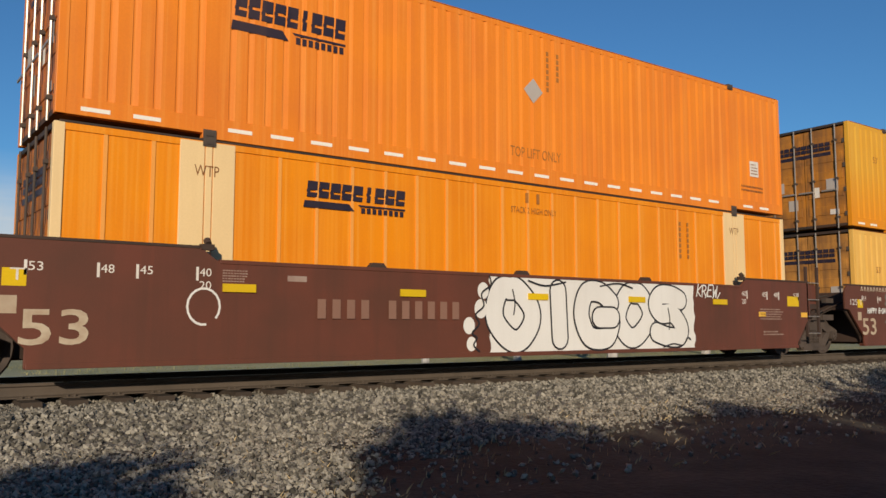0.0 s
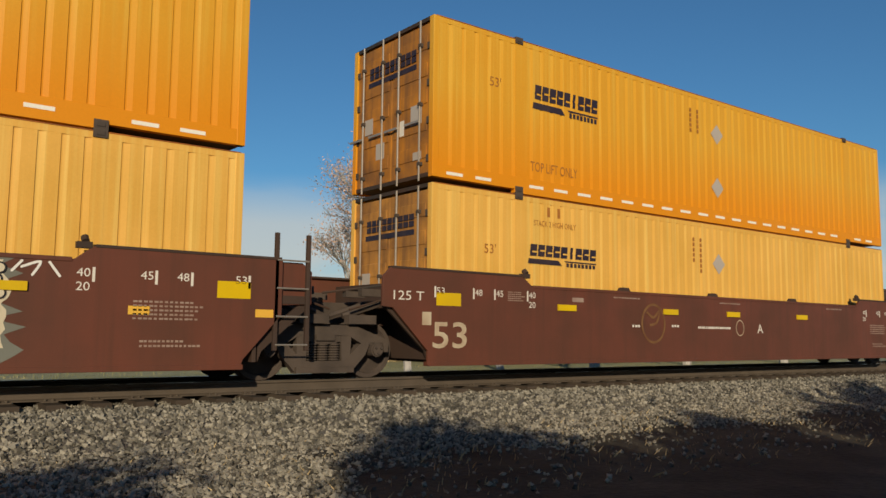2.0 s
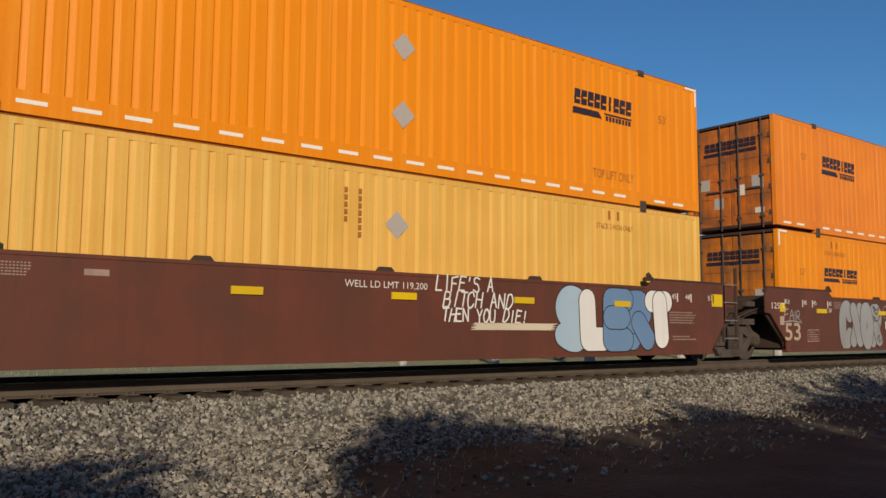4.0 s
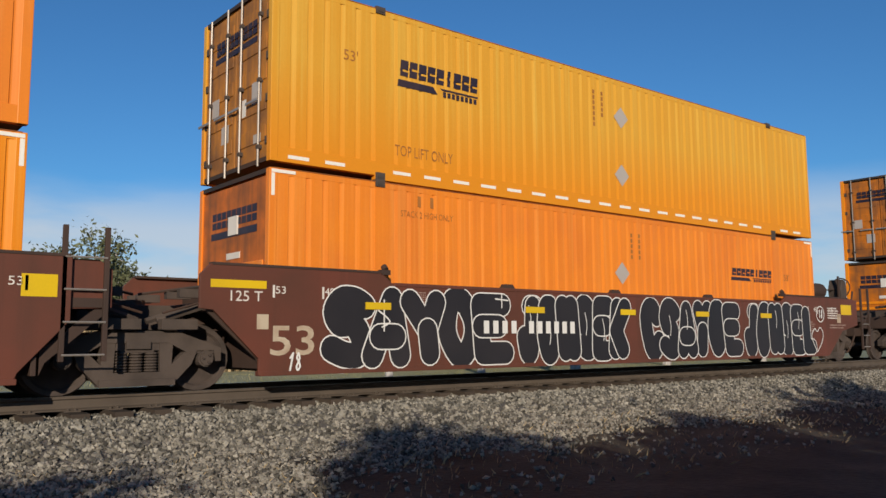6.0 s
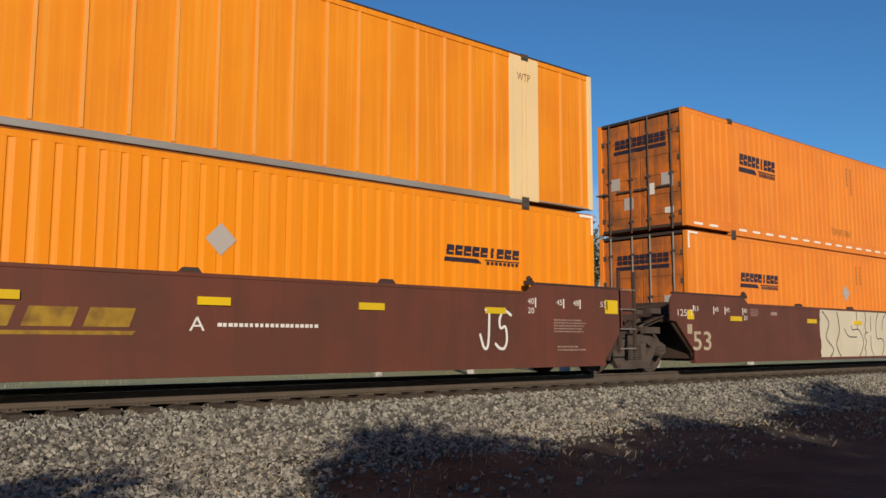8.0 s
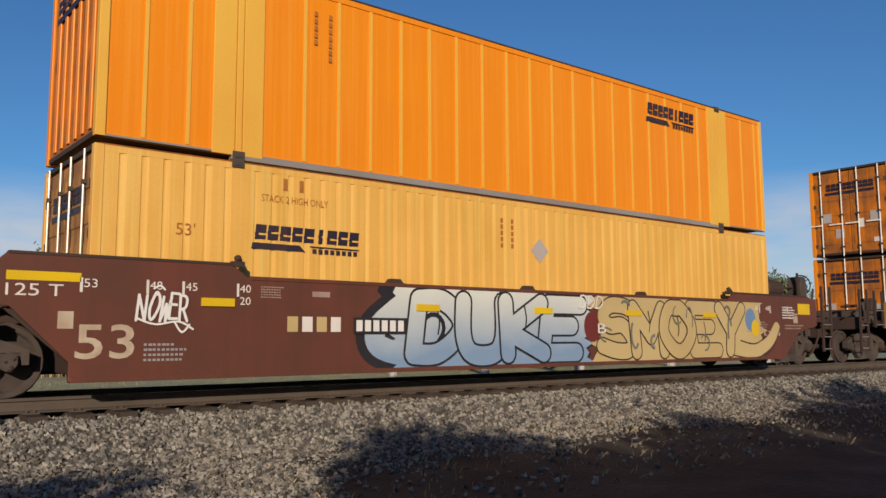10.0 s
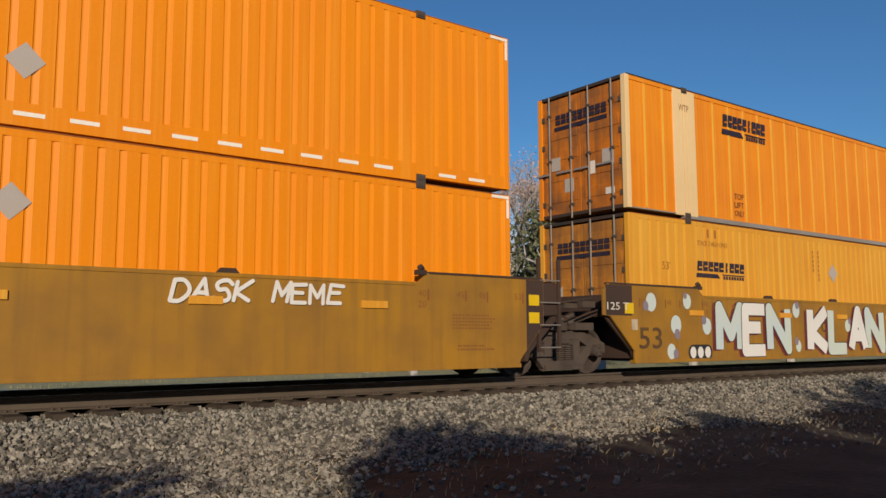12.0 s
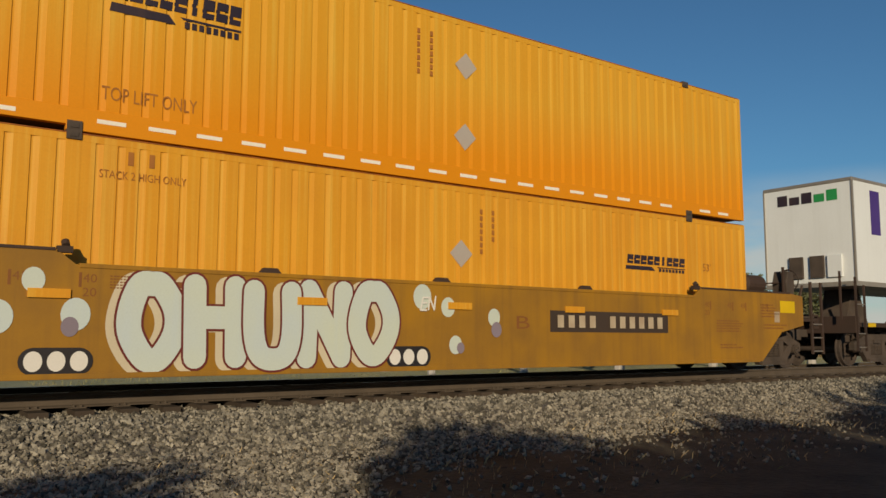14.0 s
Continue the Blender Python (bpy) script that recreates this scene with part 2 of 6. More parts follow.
# ---- building helpers ----
class Shape:
    """Collects the faces of one mesh."""

    def __init__(self):
        self.v, self.f, self.cuts = [], [], []

    def add(self, verts, faces):
        k = len(self.v)
        self.cuts.append((k, len(self.f)))
        self.v.extend(verts)
        self.f.extend([tuple(i + k for i in f) for f in faces])
        return self

    def split(self):
        """Each primitive as a shape of its own."""
        out = []
        for (k, j), (k2, j2) in zip(self.cuts, self.cuts[1:] + [(len(self.v), len(self.f))]):
            one = Shape()
            one.add(self.v[k:k2], [tuple(i - k for i in f) for f in self.f[j:j2]])
            out.append(one)
        return out

    def box(self, x0, x1, y0, y1, z0, z1):
        return self.add([(x0, y0, z0), (x1, y0, z0), (x1, y1, z0), (x0, y1, z0), (x0, y0, z1), (x1, y0, z1), (x1, y1, z1), (x0, y1, z1)],
                        [(0, 3, 2, 1), (4, 5, 6, 7), (0, 1, 5, 4), (1, 2, 6, 5), (2, 3, 7, 6), (3, 0, 4, 7)])

    def prism(self, outline, y0, y1):
        """A plate cut to an outline of (x, z), counter-clockwise from the -y side, between y0 and y1."""
        n = len(outline)
        return self.add([(x, y0, z) for x, z in outline] + [(x, y1, z) for x, z in outline],
                        [tuple(range(n)), tuple(range(2 * n - 1, n - 1, -1))] + [((i + 1) % n, i, n + i, n + (i + 1) % n) for i in range(n)])

    def tube(self, a, b, r, n=8, r2=None):
        a, b = Vector(a), Vector(b)
        q = (b - a).to_track_quat("Z", "Y")
        r2 = r if r2 is None else r2
        ring = [Vector((math.cos(2 * math.pi * i / n), math.sin(2 * math.pi * i / n), 0)) for i in range(n)]
        return self.add([tuple(a + q @ (c * r)) for c in ring] + [tuple(b + q @ (c * r2)) for c in ring],
                        [tuple(range(n - 1, -1, -1)), tuple(range(n, 2 * n))] + [(i, (i + 1) % n, n + (i + 1) % n, n + i) for i in range(n)])

    def lathe(self, c, profile, n=20):
        """Turns a profile of (radius, y) round the y axis through c."""
        m = len(profile)
        v = [(c[0] + r * math.cos(2 * math.pi * i / n), c[1] + y, c[2] + r * math.sin(2 * math.pi * i / n)) for i in range(n) for r, y in profile]
        f = [(i * m + j, i * m + j + 1, (i + 1) % n * m + j + 1, (i + 1) % n * m + j) for i in range(n) for j in range(m - 1)]
        return self.add(v, f)

    def ring(self, c, r, thick, axis="x", n=20):
        """A hoop of round bar about c; its axis is x or y."""
        v, f, k = [], [], 6
        for i in range(n):
            a = 2 * math.pi * i / n
            for j in range(k):
                b = 2 * math.pi * j / k
                d, h = r + thick * math.cos(b), thick * math.sin(b)
                p = (h, d * math.cos(a), d * math.sin(a)) if axis == "x" else (d * math.cos(a), h, d * math.sin(a))
                v.append(tuple(c[q] + p[q] for q in range(3)))
                f.append((i * k + j, (i + 1) % n * k + j, (i + 1) % n * k + (j + 1) % k, i * k + (j + 1) % k))
        return self.add(v, f)

    def mesh(self, name):
        me = bpy.data.meshes.new(name)
        me.from_pydata(self.v, [], self.f)
        bm = bmesh.new()
        bm.from_mesh(me)
        bmesh.ops.recalc_face_normals(bm, faces=bm.faces)
        bm.to_mesh(me)
        bm.free()
        return me


def part(name, shape, material, parent=None, label="", at=(0, 0, 0), bevel=0.0, kind=""):
    me = shape if isinstance(shape, bpy.types.Mesh) else shape.mesh(name)
    if not me.materials:
        me.materials.append(material)
    ob = new(name, me)
    ob.parent = parent
    ob.location = at
    if bevel:
        mod = ob.modifiers.new("bevel", "BEVEL")
        mod.width, mod.segments, mod.limit_method, mod.angle_limit = bevel, 2, "ANGLE", radians(50)
    return tagged(ob, label=label, kind=kind)


def each(name, shape, material, parent, label="", bevel=0.0):
    """One part for each primitive of the shape."""
    return [part(name, one, material, parent, label, bevel=bevel) for one in shape.split()]


def thing(name, label, category, m, group=""):
    ob = new(name)
    ob.matrix_basis = m
    ob.empty_display_size = 0.3
    return tagged(ob, label=label, category=category, group=group)


LETTERS = {}


def letter_mesh(text, material, thick=0.0, depth=0.0, slant=0.0, res=3):
    """Flat lettering in the built-in font as a mesh in the x-z plane, one unit high, from x = 0; with its width."""
    key = (text, material.name, round(thick, 4), round(slant, 3))
    if key not in LETTERS:
        fc = bpy.data.curves.new("lettering", "FONT")
        fc.body, fc.size, fc.offset, fc.shear, fc.resolution_u = text, 1.38, thick, slant, res
        fc.fill_mode = "FRONT"
        fc.align_x = "LEFT"
        ob = bpy.data.objects.new("lettering", fc)
        me = bpy.data.meshes.new_from_object(ob)
        bpy.data.objects.remove(ob)
        me.transform(Matrix.Rotation(radians(90), 4, "X"))
        me.materials.clear()
        me.materials.append(material)
        xs = [v.co.x for v in me.vertices]
        LETTERS[key] = (me, min(xs), max(xs))
    return LETTERS[key]


def lettering(name, text, x0, x1, z0, z1, y, material, parent, thick=0.0, slant=0.0, label=""):
    """Letters stretched from x0 to x1 and z0 to z1 on the near side of a thing."""
    me, a, b = letter_mesh(text, material, thick, slant=slant)
    ob = new(name, me)
    ob.parent = parent
    sx, sz = (x1 - x0) / (b - a), z1 - z0
    ob.matrix_basis = Matrix.Translation((x0 - a * sx, y, z0)) @ Matrix.Diagonal((sx, 1, sz, 1))
    return tagged(ob, label=label)


def bars(name, x0, x1, z0, z1, y, n, rows, material, parent, label="", seed=0):
    """Rows of short bars that stand for small writing."""
    rnd, s = random.Random(seed + int(x0 * 100)), Shape()
    n = round(n * 1.7)
    for k in range(rows):
        h = (z1 - z0) / rows
        x, za = x0, z1 - (k + 1) * h + h * 0.18
        end = x1 - (x1 - x0) * 0.3 * rnd.random() * (rows > 1)
        step = (x1 - x0) / n
        while x < end - step * 0.5:
            w = step * rnd.uniform(0.55, 0.85)
            s.box(x, x + w, y, y + 0.002, za, za + h * 0.46)
            x += step
    return part(name, s, material, parent, label, kind="stuff")


# ---- ground and track ----
YC = 12.207                        # the track's middle line
# base painted near black to deepen the tree shade; tan patches as lit dirt
ground_mat = surface("shade_darkened_dirt_and_dead_grass", (0.030, 0.027, 0.021), 0.95, second=(0.14, 0.118, 0.082), amount=0.5, big=0.8, fine=14, grain=0.25, bump=0.8, bump_size=0.05)
verge_mat = surface("pale_dry_grass_ground", (0.36, 0.33, 0.19), 0.95, second=(0.22, 0.23, 0.10), amount=0.7, big=0.35, fine=9, grain=0.25, bump=0.8, bump_size=0.05)
PROFILE = [(-2000, -0.85), (-300, -0.85), (-60, -0.82), (-20, -0.8), (-8, -0.8), (0, -0.8), (3, -0.78), (5, -0.76), (6.5, -0.73), (7.6, -0.71), (8.5, -0.69), (9.2, -0.67),
           (9.55, -0.65), (9.9, -0.52), (10.2, -0.41), (10.45, -0.335), (10.8, -0.30), (11.2, -0.29), (11.6, -0.27), (13.3, -0.24), (13.9, -0.26), (14.5, -0.5), (15, -0.75),
           (17, -0.95), (21, -1.1), (26, -1.2), (34, -1.2), (60, -1.0), (120, -0.6), (300, 0.0), (2000, 0.7)]


def ground_height(y):
    return float(np.interp(y, [p[0] for p in PROFILE], [p[1] for p in PROFILE]))


def build_ground():
    xs = sorted(set([-2000, -500, -120, -50] + [-30 + 0.5 * i for i in range(170)] + [60, 75, 100, 150, 300, 700, 2000]))
    ys = []
    for (a, _), (b, _) in zip(PROFILE, PROFILE[1:]):
        n = max(1, int((b - a) / 0.3)) if 4 < b < 16 else 1
        ys += [a + (b - a) * i / n for i in range(n)]
    ys.append(2000)
    v = []
    for y in ys:
        for x in xs:
            rough = 0.035 if 2 < y < 9.6 else 0.012
            z = ground_height(y) + (rough * noise.fractal((x * 0.9, y * 0.9, 0), 1.0, 2.0, 3) if -20 < y < 40 else 0)
            v.append((x, y, z))
    w = len(xs)
    f = [(j * w + i, j * w + i + 1, (j + 1) * w + i + 1, (j + 1) * w + i) for j in range(len(ys) - 1) for i in range(w - 1)]
    me = bpy.data.meshes.new("ground")
    me.from_pydata(v, [], f)
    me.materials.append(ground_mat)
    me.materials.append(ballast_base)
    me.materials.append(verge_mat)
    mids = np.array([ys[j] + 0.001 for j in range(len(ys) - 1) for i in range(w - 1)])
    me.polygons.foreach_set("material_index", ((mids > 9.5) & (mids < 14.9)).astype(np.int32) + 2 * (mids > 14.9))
    me.polygons.foreach_set("use_smooth", [True] * len(f))
    tagged(new("ground", me), "dry dirt and dead grass beside a ballasted railway line", "ground", kind="structure")


build_ground()


def stones_mesh(name, n, place, lo, hi, seed, material):
    """Crushed stones: eight-faced lumps, each of its own size, turn and stretch."""
    rng = np.random.default_rng(seed)
    base = np.array([(1, 0, 0), (-1, 0, 0), (0, 1, 0), (0, -1, 0), (0, 0, 1), (0, 0, -1)], float)
    faces = np.array([(0, 2, 4), (2, 1, 4), (1, 3, 4), (3, 0, 4), (2, 0, 5), (1, 2, 5), (3, 1, 5), (0, 3, 5)])
    p = place(rng, n)
    n = len(p)
    q = rng.normal(size=(n, 4))
    q /= np.linalg.norm(q, axis=1, keepdims=True)
    w, x, y, z = q.T
    rot = np.stack([1 - 2 * (y * y + z * z), 2 * (x * y - w * z), 2 * (x * z + w * y), 2 * (x * y + w * z), 1 - 2 * (x * x + z * z), 2 * (y * z - w * x),
                    2 * (x * z - w * y), 2 * (y * z + w * x), 1 - 2 * (x * x + y * y)], 1).reshape(n, 3, 3)
    size = rng.uniform(lo, hi, (n, 1, 1)) * rng.uniform(0.65, 1.25, (n, 1, 3))
    v = base[None] * size * rng.uniform(0.75, 1.2, (n, 6, 1))
    v = np.einsum("nij,nkj->nki", rot, v) + p[:, None, :]
    me = bpy.data.meshes.new(name)
    f = (faces[None] + (np.arange(n) * 6)[:, None, None]).reshape(-1, 3)
    me.from_pydata(v.reshape(-1, 3).tolist(), [], f.tolist())
    me.materials.append(material)
    return me


def ballast_places(rng, n):
    # denser where the camera is nearest
    x = -3 + 75 * rng.random(n) ** 1.7
    y = rng.uniform(9.25, 11.42, n)
    keep = rng.random(n) < np.clip((y - 9.15) / 0.4, 0.1, 1)
    x, y = x[keep], y[keep]
    z = np.interp(y, [p[0] for p in PROFILE], [p[1] for p in PROFILE]) + rng.uniform(-0.012, 0.028, len(x))
    return np.stack([x, y, z], 1)


tagged(new("ballast_stones", stones_mesh("ballast_stones", 62000, ballast_places, 0.022, 0.048, 3, stone_mat)),
       "crushed grey stone ballast on the track's shoulder", "gravel", kind="stuff")


def spilled_places(rng, n):
    # stones that have run down onto the dirt, thinning away from the line
    x, y = -1 + 23 * rng.random(n) ** 1.5, rng.uniform(5.6, 9.6, n)
    wave = 7.6 + 0.35 * np.sin(x * 1.3 + 0.6) + 0.25 * np.sin(x * 3.1) + np.clip((x - 4.5) * 0.35, -0.9, 0.9)
    keep = rng.random(n) < np.clip((y - wave + 1.0) / 1.3, 0.04, 1)
    x, y = x[keep], y[keep]
    z = np.interp(y, [p[0] for p in PROFILE], [p[1] for p in PROFILE]) + rng.uniform(-0.01, 0.025, len(x))
    return np.stack([x, y, z], 1)


tagged(new("spilled_gravel", stones_mesh("spilled_gravel", 46000, spilled_places, 0.018, 0.042, 8, stone_mat)),
       "grey stones strewn over the dirt beside the ballast", "gravel", kind="stuff")


def build_track():
    track = thing("railway_track", "single railway track with rusty rails on dark sleepers", "railway track", pose(0, YC, 0))
    tagged(track, kind="structure")
    prof = [(-0.076, -0.185), (0.076, -0.185), (0.076, -0.172), (0.022, -0.155), (0.01, -0.135), (0.01, -0.05), (0.036, -0.036), (0.036, -0.006), (0.028, 0.0),
            (-0.028, 0.0), (-0.036, -0.006), (-0.036, -0.036), (-0.01, -0.05), (-0.01, -0.135), (-0.022, -0.155), (-0.076, -0.172)]
    n = len(prof)
    for y in (-0.7535, 0.7535):
        s = Shape()
        s.add([(x, y + a, b) for x in (-150, 400) for a, b in prof], [tuple(range(n)), tuple(range(2 * n - 1, n - 1, -1))] + [(i, n + i, n + (i + 1) % n, (i + 1) % n) for i in range(n)])
        part("rail", s, rail_side, track, "rusty steel rail")
        part("rail_head", Shape().box(-150, 400, y - 0.027, y + 0.027, 0.0, 0.0015), rail_top, track, "polished running surface")
    tie = Shape().box(-0.115, 0.115, -1.3, 1.3, -0.36, -0.195).mesh("sleeper")
    plate = Shape().box(-0.1, 0.1, -0.17, 0.17, -0.195, -0.18).box(-0.06, -0.03, -0.115, -0.07, -0.18, -0.155).box(0.03, 0.06, -0.115, -0.07, -0.18, -0.155)
    plate = plate.box(-0.06, -0.03, 0.07, 0.115, -0.18, -0.155).mesh("tie_plate")
    rnd = random.Random(5)
    for i in range(140):
        x = -6 + 0.53 * i + rnd.uniform(-0.02, 0.02)
        part("sleeper", tie, tie_wood, track, at=(x, rnd.uniform(-0.03, 0.03), rnd.uniform(-0.006, 0.0)))
        part("tie_plate", plate, rail_side, track, at=(x, -0.7535, 0))


build_track()

# ---- containers ----
LEN, WID, TALL = 16.154, 2.59, 2.895     # a 53-foot container's body
NEAR = -WID / 2                          # its near side, in its own space
STACK_LOW, STACK_HIGH = 0.37, 3.30       # heights above the rail at which the two of a stack stand
POSTS = (1.98, LEN - 1.98)               # the lifting posts, 40 feet apart
dash = Shape().box(0, 0.36, -0.0025, 0, 0, 0.055).mesh("reflective_tape")
diamond = Shape().prism([(0, -0.235), (0.235, 0), (0, 0.235), (-0.235, 0)], -0.002, 0).mesh("placard")
casting = Shape().box(-0.09, 0.09, -0.02, 0.14, -0.06, 0.06).box(-0.05, 0.05, -0.03, 0.0, -0.03, 0.03).mesh("corner_casting")
casting.materials.append(grime)
hinge = Shape().box(-0.025, 0.02, -0.07, 0.07, -0.06, 0.06).mesh("hinge")
bracket = Shape().box(-0.07, 0, -0.04, 0.04, -0.03, 0.03).mesh("rod_bracket")
MOVING = []                              # thing, its place along the train, its height


def corrugated(x0, x1, out, inn, z0, z1, pitch=0.272):
    s, n = Shape(), max(1, round((x1 - x0) / pitch))
    p = (x1 - x0) / n
    line = []
    for i in range(n):
        a = x0 + i * p
        line += [(a, out), (a + p * 0.64, out), (a + p * 0.68, inn), (a + p * 0.75, inn)]
    line.append((x1, out))
    m = len(line)
    s.add([(x, y, z0) for x, y in line] + [(x, y, z1) for x, y in line], [(i, i + 1, m + i + 1, m + i) for i in range(m - 1)])
    return s


def logo(x0, x1, z0, z1, y, parent, material=None):
    """A carrier's mark as plain shapes: a row of slanted blocks over a heavy bar with a notch."""
    material = material or navy
    mid_z = (z0 + z1) / 2
    z0, z1 = mid_z - (z1 - z0) * 0.38, mid_z + (z1 - z0) * 0.38
    h, n = z1 - z0, 9
    s = Shape()
    w = (x1 - x0) / n
    for i in range(n):
        a, b = x0 + i * w + 0.012, x0 + (i + 1) * w - 0.018
        if i == 5:
            a, b = a + 0.25 * w, b - 0.25 * w
        zb, zt, lean = z0 + h * 0.4, z1, 0.02
        zm, slit = zb + (zt - zb) * (0.5 if i % 2 else 0.36), (zt - zb) * 0.07
        s.prism([(a, zb), (b, zb), (b + lean * 0.5, zm - slit), (a + lean * 0.5, zm - slit)], y - 0.002, y)
        s.prism([(a + lean * 0.5, zm + slit), (b + lean * 0.5, zm + slit), (b + lean, zt), (a + lean, zt)], y - 0.002, y)
        s.prism([(a, zm - slit), (a + w * 0.3, zm - slit), (a + w * 0.3, zm + slit), (a, zm + slit)], y - 0.002, y)
    mid = x0 + (x1 - x0) * 0.47
    s.prism([(x0 - 0.04, z0), (mid, z0), (mid - 0.1, z0 + h * 0.26), (x0 - 0.02, z0 + h * 0.26)], y - 0.002, y)
    s.prism([(mid + 0.1, z0 + h * 0.2), (x1, z0 + h * 0.2), (x1, z0 + h * 0.27), (mid + 0.06, z0 + h * 0.27)], y - 0.002, y)
    step = (x1 - mid - 0.12) / 8
    for k in range(8):
        a = mid + 0.12 + k * step
        s.box(a, a + step * 0.68, y - 0.002, y, z0 - h * 0.04, z0 + h * 0.16)
    return part("logo", s, material, parent, "dark navy carrier mark")


def end_mark(parent, z0, z1, y0, y1, x):
    """The same mark, smaller, on the end at x."""
    s, n = Shape(), 9
    w = (y1 - y0) / n
    h = z1 - z0
    for i in range(n):
        a, b = y1 - i * w - 0.01, y1 - (i + 1) * w + 0.012
        s.box(x - 0.002, x, b, a, z0 + h * 0.4, z0 + h * 0.66)
        s.box(x - 0.002, x, b, a, z0 + h * 0.72, z1)
    s.box(x - 0.002, x, y0, y1 + 0.03, z0, z0 + h * 0.26)
    part("logo", s, navy, parent, "dark navy carrier mark on the end")


def container(place, z, kind, colour, word, end="door", rod=None, logo_at=None, diamonds=(), lift=None, fifty=None, high=False, stack=None,
              corners=False, label_plate=None, bands=None, tall_marks=None, lift_stack=(), seed=0):
    other = "upper " if high else "lower "
    ob = thing("shipping_container", other + word, "container", pose(place, YC, z), "double-stacked containers")
    MOVING.append((ob, place, z))
    rnd = random.Random(seed)
    rail_h = 0.30 if kind == "ribbed" else 0.10
    base_mat = colour if kind == "ribbed" else base_metal
    # frame
    base = Shape()
    # outside the lifting posts the underside stands higher
    under = [(0.02, 0.07), (POSTS[0] - 0.1, 0.07), (POSTS[0] - 0.1, 0.0), (POSTS[1] + 0.1, 0.0), (POSTS[1] + 0.1, 0.07), (LEN - 0.02, 0.07), (LEN - 0.02, rail_h), (0.02, rail_h)]
    for y in (NEAR, -NEAR - 0.1):
        part("bottom_rail", Shape().prism(under, y, y + 0.1), base_mat, ob, bevel=0.006)
    part("floor_panel", base.box(0.02, LEN - 0.02, NEAR + 0.1, -NEAR - 0.1, 0.09, 0.16), dark_steel, ob)
    for y in (NEAR + 0.004, -NEAR - 0.084):
        part("top_rail", Shape().box(0.1, LEN - 0.1, y, y + 0.08, TALL - 0.1, TALL), colour, ob, bevel=0.006)
    part("roof", Shape().box(0.05, LEN - 0.05, NEAR + 0.05, -NEAR - 0.05, TALL - 0.04, TALL - 0.015), colour, ob)
    for x in (0, LEN - 0.13):
        for y in (NEAR - 0.003, -NEAR - 0.12):
            part("corner_post", Shape().box(x, x + 0.13, y, y + 0.123, 0.07, TALL), bands[0] if bands and y < 0 else colour, ob, bevel=0.008)
    # sides
    if kind == "ribbed":
        spans = ((0.13, POSTS[0] - 0.09), (POSTS[0] + 0.09, POSTS[1] - 0.09), (POSTS[1] + 0.09, LEN - 0.13))
        for sign in (1, -1):
            for a, b in spans:
                s = corrugated(a, b, sign * (NEAR + 0.006), sign * (NEAR + 0.022), rail_h - 0.01, TALL - 0.095)
                part("side_panel", s, colour, ob)
        for x in POSTS:
            part("lifting_post", Shape().box(x - 0.09, x + 0.09, NEAR + 0.002, NEAR + 0.06, rail_h, TALL - 0.1), colour, ob)
            part("lifting_post", Shape().box(x - 0.09, x + 0.09, -NEAR - 0.06, -NEAR - 0.002, rail_h, TALL - 0.1), colour, ob)
    else:
        for sign in (1, -1):
            y = sign * (NEAR + 0.022)
            part("side_panel", Shape().box(0.13, LEN - 0.13, min(y, y + sign * 0.02), max(y, y + sign * 0.02), rail_h - 0.01, TALL - 0.095), colour, ob)
        rib = Shape().box(-0.026, 0.026, NEAR + 0.006, NEAR + 0.03, 0.12, TALL - 0.1).mesh("rib")
        x = 0.62
        while x < LEN - 0.3:
            if all(abs(x - p) > 0.5 for p in POSTS):
                part("rib", rib, bands[1], ob, at=(x, 0, 0))
            x += 0.608
        for x in POSTS:
            for a, b in ((-0.4, -0.06), (-0.045, 0.05), (0.065, 0.38)):
                part("lifting_post", Shape().box(x + a, x + b, NEAR - 0.002, NEAR + 0.05, 0.06, TALL - 0.02), bands[0], ob, "paler broad lifting post", bevel=0.006)
            if not high or bands[0] is paint_cream:
                lettering("lettering", "WTP", x - 0.2, x + 0.15, TALL - 0.5, TALL - 0.34, NEAR - 0.004, stencil, ob)
    for x in POSTS:
        for zc in (0.06, TALL - 0.02):
            part("corner_casting", casting, grime, ob, at=(x, NEAR, zc))
            part("corner_casting", casting, grime, ob, at=(x, -NEAR - 0.12, zc))
    # dark joint where the roof meets the rails
    part("roof_edge", Shape().box(0.06, LEN - 0.06, NEAR - 0.004, NEAR + 0.02, TALL - 0.006, TALL + (0.022 if kind == "flat" else 0.008)), dark_steel if kind == "flat" else rust_edge, ob)
    part("roof_edge", Shape().box(0.012, 0.05, NEAR + 0.02, -NEAR - 0.02, TALL - 0.06, TALL + 0.008), dark_steel, ob)
    # ends: the one that leads, and a plain one
    xe = 0.03
    if end == "door":
        for y0, y1 in ((NEAR + 0.125, -0.012), (0.012, -NEAR - 0.125)):
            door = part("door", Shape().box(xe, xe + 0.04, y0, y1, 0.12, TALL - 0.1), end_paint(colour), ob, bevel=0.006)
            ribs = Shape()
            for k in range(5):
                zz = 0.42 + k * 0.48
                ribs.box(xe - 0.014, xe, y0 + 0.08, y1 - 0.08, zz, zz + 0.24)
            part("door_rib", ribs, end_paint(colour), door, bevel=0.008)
            for yr in (y0 + 0.24, y1 - 0.26):
                rodm = part("lock_rod", Shape().tube((xe - 0.05, yr, 0.03), (xe - 0.05, yr, TALL - 0.02), 0.019), rod or galvanised, door, "tall lock rod")
                for zz in (0.33, 1.38, 2.43):
                    part("rod_bracket", bracket, grime, door, at=(xe, yr, zz))
